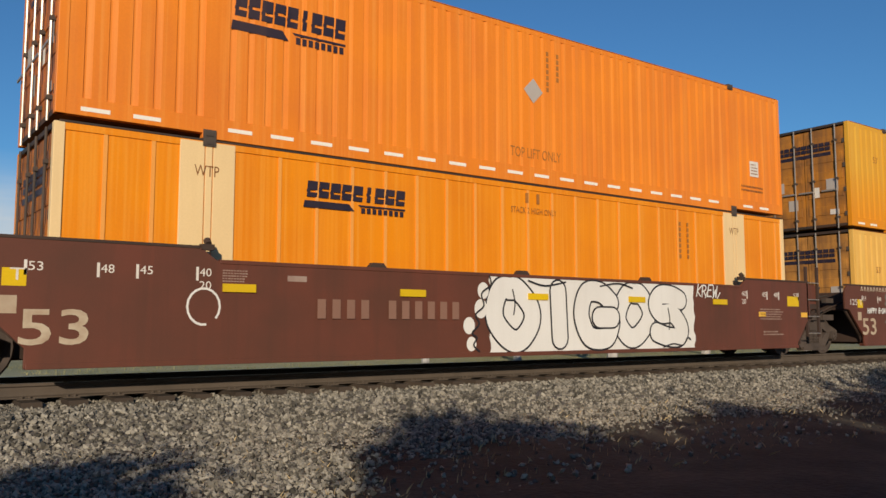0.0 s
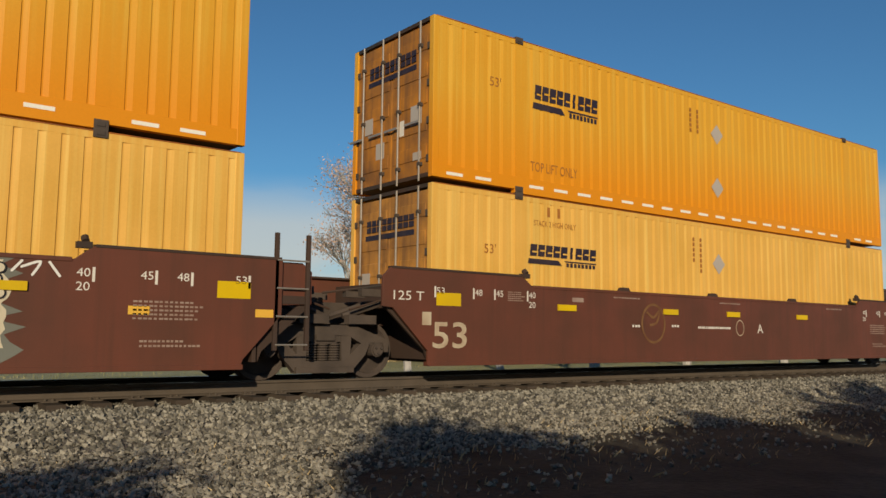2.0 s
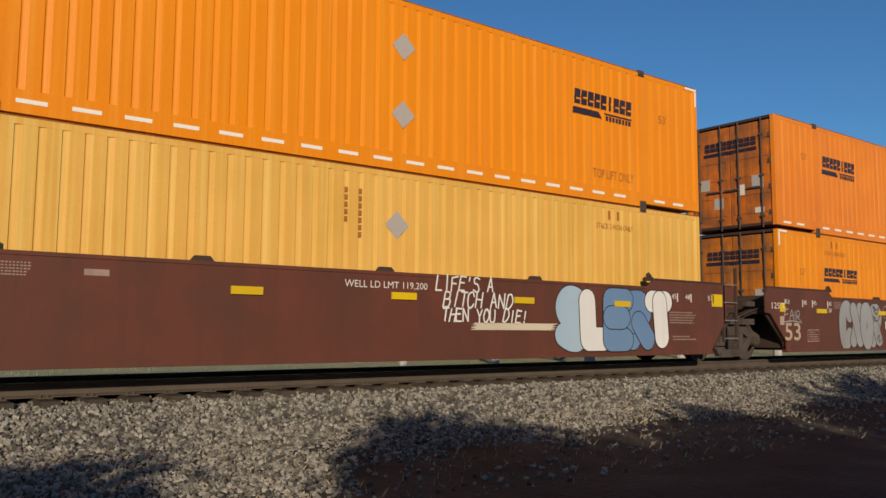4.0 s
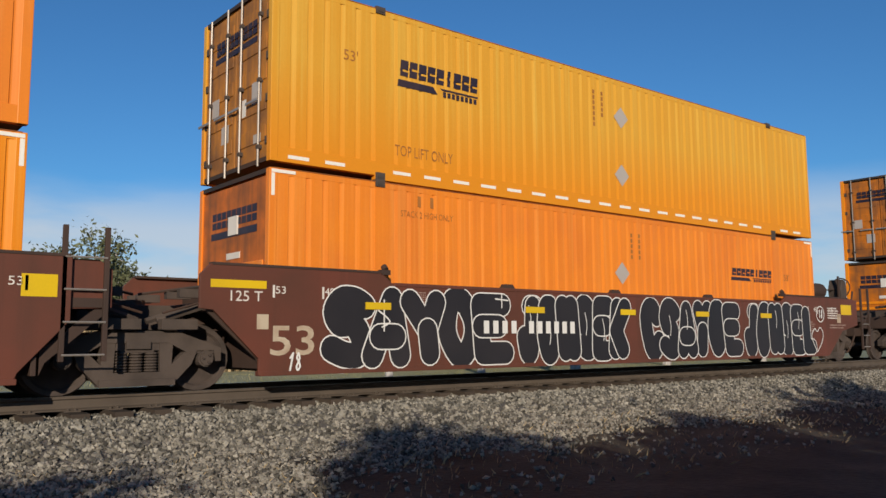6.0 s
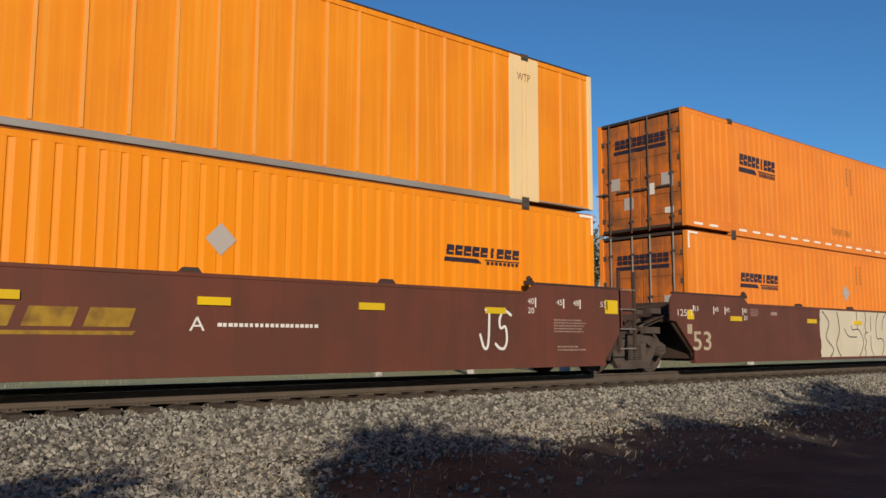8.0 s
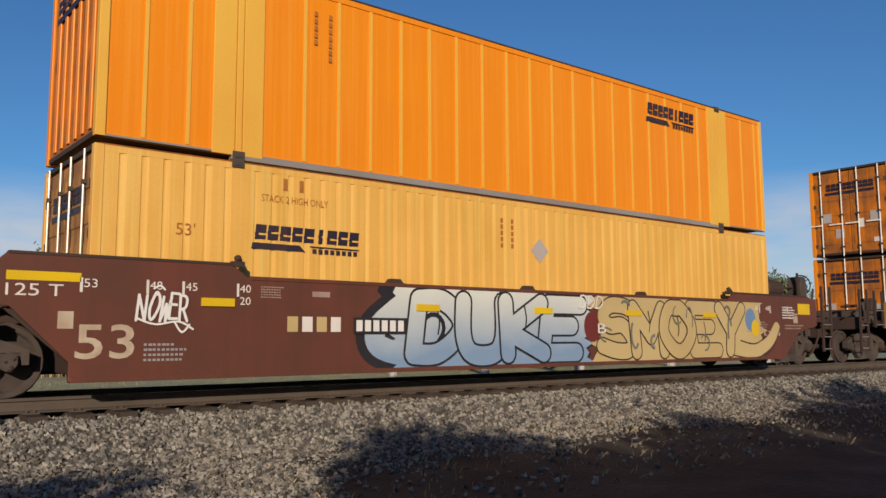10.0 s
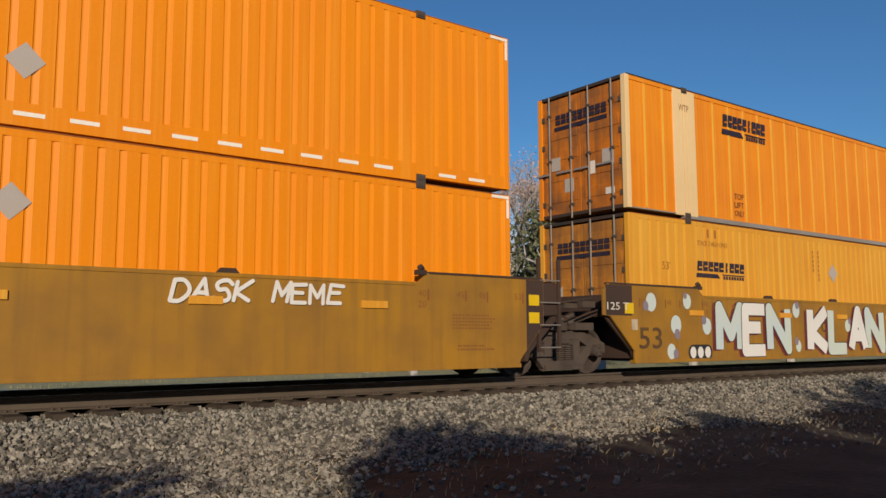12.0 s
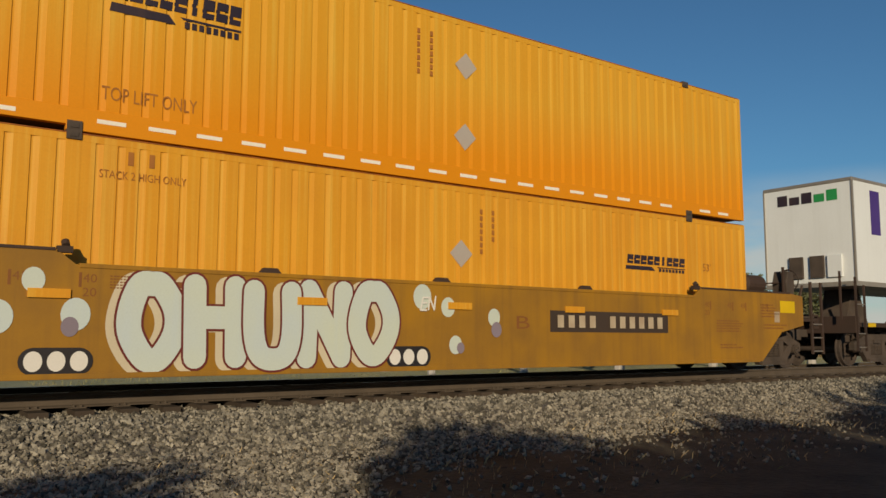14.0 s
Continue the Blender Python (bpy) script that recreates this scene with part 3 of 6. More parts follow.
                part("door_handle", Shape().box(xe - 0.08, xe - 0.06, yr, yr + 0.42, 1.06, 1.1), rod or galvanised, door)
            ye = y0 if y0 < -0.5 else y1
            for k in range(4):
                part("hinge", hinge, grime, door, at=(xe, ye, 0.41 + k * 0.66))
        end_mark(ob, 2.05, 2.42, -0.78, 0.75, xe - 0.018)
        part("notice", Shape().box(xe - 0.018, xe - 0.015, -0.42, -0.28, 0.92, 1.2), white_paint, ob)
        part("notice", Shape().box(xe - 0.018, xe - 0.015, -0.95, -0.62, 1.05, 1.4), grey_film, ob)
        part("notice", Shape().box(xe - 0.018, xe - 0.015, -0.95, -0.7, 0.42, 0.56), white_paint if rnd.random() < 0.6 else grey_film, ob)
        for yy, zz in ((0.75, 1.15), (0.35, 0.62)):
            part("placard", Shape().box(xe - 0.018, xe - 0.015, yy - 0.14, yy + 0.14, zz, zz + 0.3), grey_film, ob)
    elif end == "front":
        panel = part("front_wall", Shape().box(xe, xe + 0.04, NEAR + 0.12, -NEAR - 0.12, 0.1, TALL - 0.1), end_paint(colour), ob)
        for k in range(7):
            zz = 0.3 + k * 0.19
            part("rib", Shape().box(xe - 0.03, xe, NEAR + 0.2, -NEAR - 0.2, zz, zz + 0.09), colour, panel, bevel=0.012)
        end_mark(ob, 1.98, 2.42, -0.86, 0.8, xe - 0.003)
        part("vent", Shape().box(xe - 0.03, xe, -0.2, 0.12, 2.0, 2.3), white_paint, ob, "white document box")
        part("vent_plate", Shape().box(xe - 0.012, xe, -0.28, 0.2, 1.62, 1.72), white_paint, ob)
    else:
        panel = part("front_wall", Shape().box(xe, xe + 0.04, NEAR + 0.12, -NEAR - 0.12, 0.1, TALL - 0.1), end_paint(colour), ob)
        for k in range(6):
            yy = NEAR + 0.25 + k * 0.36
            part("rib", Shape().box(xe - 0.03, xe, yy, yy + 0.12, 0.2, TALL - 0.2), colour, panel, bevel=0.012)
        end_mark(ob, 2.2, 2.55, -0.5, 0.9, xe - 0.032)
        part("document_box", Shape().box(xe - 0.09, xe - 0.03, -0.95, -0.62, 2.28, 2.66), white_paint, ob)
    part("rear_wall", Shape().box(LEN - 0.07, LEN - 0.03, NEAR + 0.12, -NEAR - 0.12, 0.1, TALL - 0.1), colour, ob)
    # marks on the near side; writing on ribs lies a hair before them
    y = NEAR + 0.001
    if logo_at:
        logo(*logo_at, y, ob)
    for x, zz in diamonds:
        part("placard", diamond, grey_film, ob, "grey diamond placard", at=(x, y, zz))
    if lift:
        lettering("lettering", "TOP LIFT ONLY", lift, lift + 1.25, 0.46, 0.65, y - 0.002, faint_stencil, ob)
    for x in lift_stack:
        for k, text in enumerate(("TOP", "LIFT", "ONLY")):
            lettering("lettering", text, x, x + 0.38, 0.62 - k * 0.2, 0.76 - k * 0.2, y - 0.002, stencil, ob)
    if fifty:
        lettering("lettering", "53'", fifty, fifty + 0.27, *((1.89, 2.07) if high else (1.78, 1.95)), y - 0.002, faint_stencil, ob)
    if stack:
        lettering("lettering", "STACK 2 HIGH ONLY", stack, stack + 1.12, 2.37, 2.48, y - 0.002, faint_stencil, ob)
        for x in (stack + 0.35, stack + 0.62):
            part("stencil_bar", Shape().box(x, x + 0.07, y - 0.003, y, 2.56, 2.74), faint_stencil, ob)
    if tall_marks:
        for x in (tall_marks, tall_marks + 0.26):
            s = Shape()
            for k in range(rnd.choice((5, 7))):
                s.box(x, x + 0.06, y - 0.003, y, 2.46 - k * 0.115, 2.54 - k * 0.115)
            each("number_mark", s, faint_stencil, ob)
    if label_plate:
        part("plate", Shape().box(label_plate, label_plate + 0.34, y - 0.004, y, 0.88, 1.24), white_paint, ob, "pale data plate")
        bars("small_print", label_plate + 0.04, label_plate + 0.3, 0.92, 1.2, y - 0.007, 3, 4, stencil, ob)
        bars("small_print", label_plate - 0.35, label_plate + 0.62, 0.5, 0.68, y - 0.002, 10, 2, stencil, ob)
    if corners:
        for x, d in ((0.03, 1), (LEN - 0.03, -1)):
            part("corner_tape", Shape().box(min(x, x + d * 0.055), max(x, x + d * 0.055), NEAR - 0.007, NEAR - 0.004, TALL - 0.42, TALL - 0.08), tape, ob)
            part("corner_tape", Shape().box(min(x, x + d * 0.4), max(x, x + d * 0.4), NEAR - 0.007, NEAR - 0.004, TALL - 0.07, TALL - 0.02), tape, ob)
    if high and kind == "ribbed":
        for k in range(24):
            x = 0.3 + k * 0.648
            if all(abs(x + 0.18 - p) > 0.3 for p in POSTS):
                part("reflective_tape", dash, tape, ob, at=(x, NEAR - 0.001, 0.13))
    return ob


# places of the twelve wells along the train: where each stack's leading end stands at zero travel
WELLS = [0.0, 19.46, 38.97, 62.82, 82.24, 101.67, 125.25, 144.72, 164.15, 187.71, 207.10, 226.52]
LOGO_HI, LOGO_LO = (2.37, 4.13, 1.58, 2.2), (2.25, 4.05, 1.6, 2.08)
BACK_HI, BACK_LO = (12.1, 13.85, 1.6, 2.26), (12.2, 14.0, 1.66, 2.05)


def load():
    hi = lambda u, *a, **k: container(WELLS[u], STACK_HIGH, *a, high=True, seed=u, **k)
    lo = lambda u, *a, **k: container(WELLS[u], STACK_LOW, *a, seed=u + 50, **k)
    two = ((8.2, 2.08), (8.18, 0.83))
    hi(0, "ribbed", paint_deep, "reddish orange ribbed steel container with white tape dashes", logo_at=(2.29, 4.11, 1.55, 2.25), diamonds=((8.07, 1.73),), lift=7.5, label_plate=14.86, tall_marks=8.4)
    lo(0, "flat", paint_orange, "orange flat-sided container with cream posts", logo_at=(3.47, 5.24, 2.04, 2.57), bands=(paint_cream, paint_seam), stack=7.5, tall_marks=12.2, rod=grime)
    hi(1, "ribbed", paint_amber, "faded amber ribbed container with white tape dashes", logo_at=LOGO_HI, diamonds=two, lift=2.28, fifty=1.27, tall_marks=7.18)
    lo(1, "ribbed", paint_pale, "pale yellow ribbed container", logo_at=LOGO_LO, diamonds=((8.16, 2.0),), fifty=1.16, stack=2.36, tall_marks=7.2)
    hi(2, "ribbed", paint_amber, "faded amber ribbed container with door rods", logo_at=LOGO_HI, diamonds=two, lift=2.28, fifty=1.27, tall_marks=7.18)
    lo(2, "ribbed", paint_pale, "pale yellow ribbed container with door rods", logo_at=LOGO_LO, diamonds=((8.16, 2.0),), fifty=1.16, stack=2.36, tall_marks=7.2)
    hi(3, "ribbed", paint_vivid, "fresh vivid orange ribbed container with white corner tape", logo_at=BACK_HI, diamonds=((8.0, 0.94), (8.0, 2.1)), lift=12.64, fifty=14.76, corners=True)
    lo(3, "ribbed", paint_pale, "pale yellow ribbed container", diamonds=((7.9, 2.02),), stack=12.72, logo_at=None, tall_marks=6.9)
    hi(4, "ribbed", paint_deep, "reddish orange ribbed container with lock rods", logo_at=(2.35, 4.15, 1.55, 2.2), lift=7.6, label_plate=14.86, tall_marks=8.3, fifty=1.27, rod=grime)
    lo(4, "ribbed", paint_orange, "orange ribbed container with lock rods", logo_at=LOGO_LO, fifty=1.0, tall_marks=8.2, stack=2.3, rod=grime, corners=True)
    hi(5, "ribbed", paint_amber, "faded amber ribbed container, streaked towards orange", logo_at=LOGO_HI, diamonds=two, lift=2.28, fifty=1.27, tall_marks=7.3)
    lo(5, "ribbed", paint_deep, "reddish orange ribbed container with a ribbed front wall", end="front", logo_at=BACK_LO, diamonds=((8.1, 1.68),), fifty=14.6, stack=2.4, tall_marks=8.4, corners=True)
    hi(6, "flat", paint_orange, "orange flat-sided container with cream posts", logo_at=(3.48, 5.23, 2.09, 2.7), bands=(paint_cream, paint_seam), lift=None)
    lo(6, "ribbed", paint_vivid, "vivid orange ribbed container with a ribbed front wall", end="front", logo_at=BACK_LO, diamonds=((8.05, 1.75),), corners=True)
    hi(7, "ribbed", paint_deep, "reddish orange ribbed container with a data plate", lift=7.2, label_plate=14.6, logo_at=LOGO_HI, tall_marks=8.3, rod=grime)
    lo(7, "ribbed", paint_deep, "reddish orange ribbed container with white corner tape", diamonds=((7.9, 1.72),), stack=12.4, tall_marks=8.6, corners=True, logo_at=LOGO_LO)
    hi(8, "flat", paint_vivid, "orange flat-sided container with yellow posts and a ribbed front", end="plain", logo_at=(11.51, 13.23, 2.09, 2.66), bands=(paint_rib, paint_rib), tall_marks=3.2)
    lo(8, "ribbed", paint_pale, "pale yellow ribbed container with door rods", logo_at=LOGO_LO, diamonds=((8.1, 2.0),), fifty=1.1, stack=2.36, tall_marks=7.1)
    hi(9, "ribbed", paint_vivid, "vivid orange ribbed container with bright door rods", logo_at=LOGO_HI, diamonds=two, lift=2.2, fifty=1.27, corners=True, tall_marks=7.1, rod=tape)
    lo(9, "ribbed", paint_vivid, "vivid orange ribbed container with bright door rods", logo_at=LOGO_LO, diamonds=((8.1, 2.0),), fifty=1.05, stack=2.3, corners=True, tall_marks=7.1, rod=tape)
    hi(10, "flat", paint_orange, "orange flat-sided container with cream posts and yellow ribs", logo_at=(3.42, 5.19, 2.04, 2.67), bands=(paint_cream, paint_rib), tall_marks=12.6, lift_stack=(3.78, 13.1))
    lo(10, "ribbed", paint_straw, "yellow-orange ribbed container with door rods", logo_at=LOGO_LO, diamonds=((8.1, 2.0),), fifty=1.05, stack=2.3, tall_marks=7.1)
    hi(11, "ribbed", paint_amber, "faded amber ribbed container streaked with orange", logo_at=LOGO_HI, diamonds=two, lift=2.28, fifty=1.27, tall_marks=7.18)
    lo(11, "ribbed", paint_straw, "yellow-orange ribbed container with a ribbed front wall", end="front", logo_at=BACK_LO, diamonds=((8.1, 1.75),), stack=2.3, tall_marks=8.5, fifty=14.6)


load()


# ---- well cars ----
SIDE = -1.60                            # near face of a car's side
WHEEL = 0.457
AXLES = []                               # wheelsets that turn: object, place in its car


def wheelset_mesh():
    s = Shape()
    tyre = [(0.0, -0.06), (0.10, -0.06), (0.13, -0.03), (0.36, -0.012), (0.39, -0.055), (0.45, -0.06), (WHEEL, -0.05), (WHEEL + 0.004, 0.03), (WHEEL + 0.03, 0.045), (WHEEL + 0.028, 0.07), (0.40, 0.075), (0.35, 0.03), (0.12, 0.05), (0.0, 0.05)]
    s.lathe((0, -0.745, 0), tyre, 24)
    s.lathe((0, 0.745, 0), [(r, -y) for r, y in tyre], 24)
    s.tube((0, -1.12, 0), (0, 1.12, 0), 0.075, 10)
    for k in range(3):
        a = 2 * math.pi * k / 3
        for y in (-1.155, 1.105):
            s.tube((0.055 * math.cos(a), y, 0.055 * math.sin(a)), (0.055 * math.cos(a), y + 0.05, 0.055 * math.sin(a)), 0.018, 6)
    return s.mesh("wheelset")


WHEELSET = wheelset_mesh()
WHEELSET.materials.append(wheel_steel)
TRUCK_PARTS = {}


def truck(car, xc):
    """A two-axle truck under a car: cast side frames, springs, bolster, wheelsets, brake gear."""
    if not TRUCK_PARTS:
        for sign, key in ((-1, "near"), (1, "far")):
            s = Shape()
            a, b = sorted((sign * 0.93, sign * 1.07))
            s.prism([(-1.17, 0.42), (-1.17, 0.60), (-1.03, 0.66), (-0.52, 0.84), (0.52, 0.84), (1.03, 0.66), (1.17, 0.60), (1.17, 0.42), (1.09, 0.42), (1.07, 0.57), (0.82, 0.57), (0.76, 0.50), (0.42, 0.68),
                     (-0.42, 0.68), (-0.76, 0.50), (-0.82, 0.57), (-1.07, 0.57), (-1.09, 0.42)], a, b)
            s.prism([(-0.82, 0.56), (-0.74, 0.38), (-0.5, 0.13), (0.5, 0.13), (0.74, 0.38), (0.82, 0.56), (0.64, 0.55), (0.36, 0.29), (-0.36, 0.29), (-0.64, 0.55)], a + 0.004, b - 0.004)
            s.prism([(-0.46, 0.27), (-0.31, 0.27), (-0.29, 0.72), (-0.48, 0.72)], a + 0.01, b - 0.01)
            s.prism([(0.31, 0.27), (0.46, 0.27), (0.48, 0.72), (0.29, 0.72)], a + 0.01, b - 0.01)
            s.box(-0.5, 0.5, min(a, a + sign * 0.05), max(b, b + sign * 0.05), 0.11, 0.2)
            s.box(-0.3, 0.3, a + 0.02, b - 0.02, 0.58, 0.7)
            TRUCK_PARTS[key] = s.mesh("side_frame")
            t, coil, rings = Shape(), 12, 22
            v = [((0.09 if k % 3 else 0.062) * math.cos(2 * math.pi * j / coil), sign * 1.0 + (0.09 if k % 3 else 0.062) * math.sin(2 * math.pi * j / coil), 0.29 + k * 0.0128) for k in range(rings) for j in range(coil)]
            t.add(v, [(k * coil + j, k * coil + (j + 1) % coil, (k + 1) * coil + (j + 1) % coil, (k + 1) * coil + j) for k in range(rings - 1) for j in range(coil)])
            TRUCK_PARTS[key + "_spring"] = t.mesh("spring")
            t = Shape().tube((0, sign * 0.92, 0.457), (0, sign * 1.1, 0.457), 0.115, 14).tube((0, sign * 1.1, 0.457), (0, sign * 1.13, 0.457), 0.095, 14)
            t.box(-0.15, 0.15, min(sign * 0.95, sign * 1.05), max(sign * 0.95, sign * 1.05), 0.53, 0.57)
            TRUCK_PARTS[key + "_bearing"] = t.mesh("bearing")
        TRUCK_PARTS["bolster"] = Shape().box(-0.22, 0.22, -1.05, 1.05, 0.55, 0.74).box(-0.16, 0.16, -1.1, 1.1, 0.6, 0.7).tube((0, 0, 0.7), (0, 0, 0.86), 0.2, 14).mesh("bolster")
        g = Shape()
        for d in (-1, 1):
            g.tube((d * 0.34, -1.05, 0.36), (d * 0.34, 1.05, 0.36), 0.035, 6)
            for y in (-0.75, 0.75):
                g.box(d * 0.40 - 0.04, d * 0.40 + 0.04, y - 0.05, y + 0.05, 0.26, 0.58)
        TRUCK_PARTS["brake"] = g.mesh("brake_beam")
    for key, name in (("near", "side_frame"), ("far", "side_frame"), ("bolster", "bolster"), ("brake", "brake_beam")):
        part(name, TRUCK_PARTS[key], grime, car, at=(xc, 0, 0))
    for d in (-0.2, 0.0, 0.2):
        part("spring", TRUCK_PARTS["near_spring"], grime, car, "coil spring", at=(xc + d, 0, 0))
        part("spring", TRUCK_PARTS["far_spring"], grime, car, "coil spring", at=(xc + d, 0, 0))
    for d in (-0.94, 0.94):
        part("bearing", TRUCK_PARTS["near_bearing"], grime, car, at=(xc + d, 0, 0))
        part("bearing", TRUCK_PARTS["far_bearing"], grime, car, at=(xc + d, 0, 0))
        w = part("wheelset", WHEELSET, wheel_steel, car, "steel wheels on an axle", at=(xc + d, 0, WHEEL))
        AXLES.append((w, xc + d))
    return car


def ladder(car, x, z0, z1, width=0.42, y=SIDE + 0.03, material=None):
    s = Shape()
    for a in (x, x + width):
        s.box(a - 0.03, a + 0.03, y - 0.03, y + 0.03, z0, z1)
    each("grab_post", s, material or soot_shade_brown, car, bevel=0.005)
    t = Shape()
    rungs = int((z1 - z0 - 0.3) / 0.4) + 1
    for k in range(rungs):
        zz = z0 + 0.08 + k * 0.4
        t.tube((x, y - 0.03, zz), (x + width, y - 0.03, zz), 0.014, 6)
    each("ladder_rung", t, galvanised, car)


def well_car(u, colour, word, left, right, yellow_car=False):
    """One well unit; left and right say whether that end is articulated ('joint') or has a coupler."""
    car = thing("well_car", word, "rail car", pose(WELLS[u], YC, 0), "well cars of the train")
    MOVING.append((car, WELLS[u], 0))
    lower = [(-0.27, 0.22), (-0.27, 0.45), (-0.95, 1.12), (-1.15, 1.14), (-1.15, 1.6), (-1.0, 1.75)] if left == "joint" else [(-0.05, 0.22), (-0.83, 0.88), (-1.69, 0.98), (-1.69, 1.70), (-1.3, 1.75)]
    upper = [(16.66, 1.75), (16.66, 0.96), (16.1, 0.34), (16.06, 0.22)] if right == "joint" else [(17.4, 1.75), (17.9, 1.70), (17.9, 1.02), (17.0, 0.86), (16.21, 0.22)]
    top = [(1.80, 1.75), (2.03, 1.58), (13.88, 1.58), (14.1, 1.75)]
    outline = lower + top + upper
    outline = outline[::-1]
    for y0, y1 in ((SIDE, SIDE + 0.05), (-SIDE - 0.05, -SIDE)):
        part("side_sheet", Shape().prism(outline, y0, y1), colour, car, bevel=0.006)
    sill = Shape()
    for y in (SIDE - 0.012, -SIDE - 0.15):
        sill.box(-0.25, 16.1, y, y + 0.162, 0.205, 0.275)
        sill.box(2.06, 13.85, y, y + 0.12, 1.545, 1.60)
    each("side_sill", sill, colour, car, bevel=0.006)
    cap = Shape()
    for y in (SIDE - 0.01, -SIDE - 0.13):
        cap.box(lower[-1][0] + 0.02, 1.78, y, y + 0.14, 1.735, 1.775)
        cap.box(14.12, upper[0][0] - 0.02, y, y + 0.14, 1.735, 1.775)
    each("top_chord", cap, soot_shade_brown, car, bevel=0.006)
    # well floor and its cross members, which carry the lower container
    fl = Shape()
    for k in range(7):
        x = 0.2 + k * 2.55
        fl.box(x, x + 0.32, SIDE + 0.05, -SIDE - 0.05, 0.24, 0.37)
    fl.box(0.1, 16.05, -0.25, 0.25, 0.26, 0.36)
    each("cross_member", fl, soot_shade_brown, car)
    # end decks over the trucks
    for end, sgn, x0 in ((left, -1, 0.0), (right, 1, LEN)):
        deck = Shape()
        reach = 1.2 if end == "joint" else 2.6
        a, b = sorted((x0 + sgn * 0.12, x0 + sgn * (0.9 if end == "joint" else 1.75)))
        deck.box(a, b, SIDE + 0.05, -SIDE - 0.05, 1.12 if end == "joint" else 1.05, 1.24 if end == "joint" else 1.2)
        deck.box(a, b, -0.4, 0.4, 0.85, 1.15)
        a, b = sorted((x0 + sgn * 0.1, x0 + sgn * 0.16))
        deck.box(a, b, SIDE + 0.05, -SIDE - 0.05, 0.3, 1.6)
        part("end_deck", deck, soot_shade_brown, car, bevel=0.006)
        brace = Shape()
        for y in (SIDE + 0.1, -SIDE - 0.16):
            pts = [(x0 + sgn * 0.2, 0.3), (x0 + sgn * 0.26, 0.45), (x0 + sgn * 1.0, 1.1), (x0 + sgn * 0.86, 1.14), (x0 + sgn * 0.2, 0.6)]
            brace.prism(pts if sgn > 0 else pts[::-1], y, y + 0.05)
        each("deck_brace", brace, soot_shade_brown, car)
        draft = Shape()
        if end == "joint":
            a, b = sorted((x0 + sgn * 0.9, x0 + sgn * 1.62))
            draft.box(a, b, -0.28, 0.28, 0.86, 1.22)
            draft.tube((x0 + sgn * 1.6, 0, 0.84), (x0 + sgn * 1.6, 0, 1.3), 0.26 if sgn < 0 else 0.22, 14)
            part("articulated_connector", draft, grime, car, bevel=0.01)
            for y in (-1.1, -0.62, 0.62, 1.0):
                arms = Shape()
                arms.tube((x0 + sgn * 0.85, y, 1.2), (x0 + sgn * 1.5, y * 0.9, 0.98), 0.05, 6)
                arms.box(*sorted((x0 + sgn * 0.9, x0 + sgn * 1.25)), y - 0.06, y + 0.06, 1.3, 1.42)
                part("side_bearing_arm", arms, grime, car)
            part("side_bearing", Shape().box(*sorted((x0 + sgn * 1.0, x0 + sgn * 1.5)), -1.2, -1.05, 0.86, 1.0), grime, car)
            pipe = Shape()
            pipe.tube((x0 + sgn * 0.7, -0.9, 1.5), (x0 + sgn * 1.6, -0.5, 1.36), 0.022, 6).tube((x0 + sgn * 0.6, -1.25, 1.34), (x0 + sgn * 1.5, -1.2, 1.08), 0.018, 6)
            each("brake_pipe", pipe, dark_steel, car)
        else:
            a, b = sorted((x0 + sgn * 1.5, x0 + sgn * 3.1))
            draft.box(a, b, -0.33, 0.33, 0.72, 1.12)
            part("draft_sill", draft, soot_shade_brown, car, bevel=0.01)
            cp = Shape()
            cp.box(*sorted((x0 + sgn * 3.1, x0 + sgn * 3.55)), -0.09, 0.09, 0.76, 0.96)
            cp.box(*sorted((x0 + sgn * 3.45, x0 + sgn * 3.71)), -0.19, 0.16, 0.68, 1.02)
            part("coupler", cp, grime, car, "knuckle coupler", bevel=0.02)
            sillb = Shape().box(*sorted((x0 + sgn * 2.55, x0 + sgn * 2.75)), -1.4, 1.4, 0.95, 1.3)
            sillb.box(*sorted((x0 + sgn * 1.7, x0 + sgn * 2.7)), -1.42, -1.32, 1.12, 1.2)
            part("end_sill", sillb, soot_shade_brown, car, bevel=0.01)
            plat = Shape().box(*sorted((x0 + sgn * 1.75, x0 + sgn * 2.7)), -1.4, 1.4, 1.21, 1.25)
            part("walkway", plat, grime, car)
            step = Shape()
            xs = x0 + sgn * 2.62
            for dx in (0, sgn * 0.46):
                step.box(xs + dx - 0.032 - sgn * 0.23, xs + dx + 0.032 - sgn * 0.23, -1.45, -1.4, 0.35, 2.08)
                step.box(xs + dx - 0.032 - sgn * 0.23, xs + dx + 0.032 - sgn * 0.23, 1.4, 1.45, 0.35, 2.08)
            each("grab_post", step, soot_shade_brown, car, bevel=0.005)
            rung = Shape()
            for zz in (0.42, 0.74, 1.06):
                for y in (-1.43, 1.43):
                    rung.tube((xs - sgn * 0.23, y, zz), (xs + sgn * 0.23, y, zz), 0.016, 6)
            each("ladder_rung", rung, galvanised, car)
            diag = Shape()
            for y in (-1.2, 1.2):
                diag.tube((xs - sgn * 0.5, y, 1.25), (xs - sgn * 0.2, y, 2.0), 0.03, 6)
                diag.tube((xs + sgn * 0.3, y * 0.2, 1.25), (xs + sgn * 0.3, y * 0.2, 1.85), 0.02, 6)
            each("stay_rod", diag, soot_shade_brown, car)
            hose = Shape()
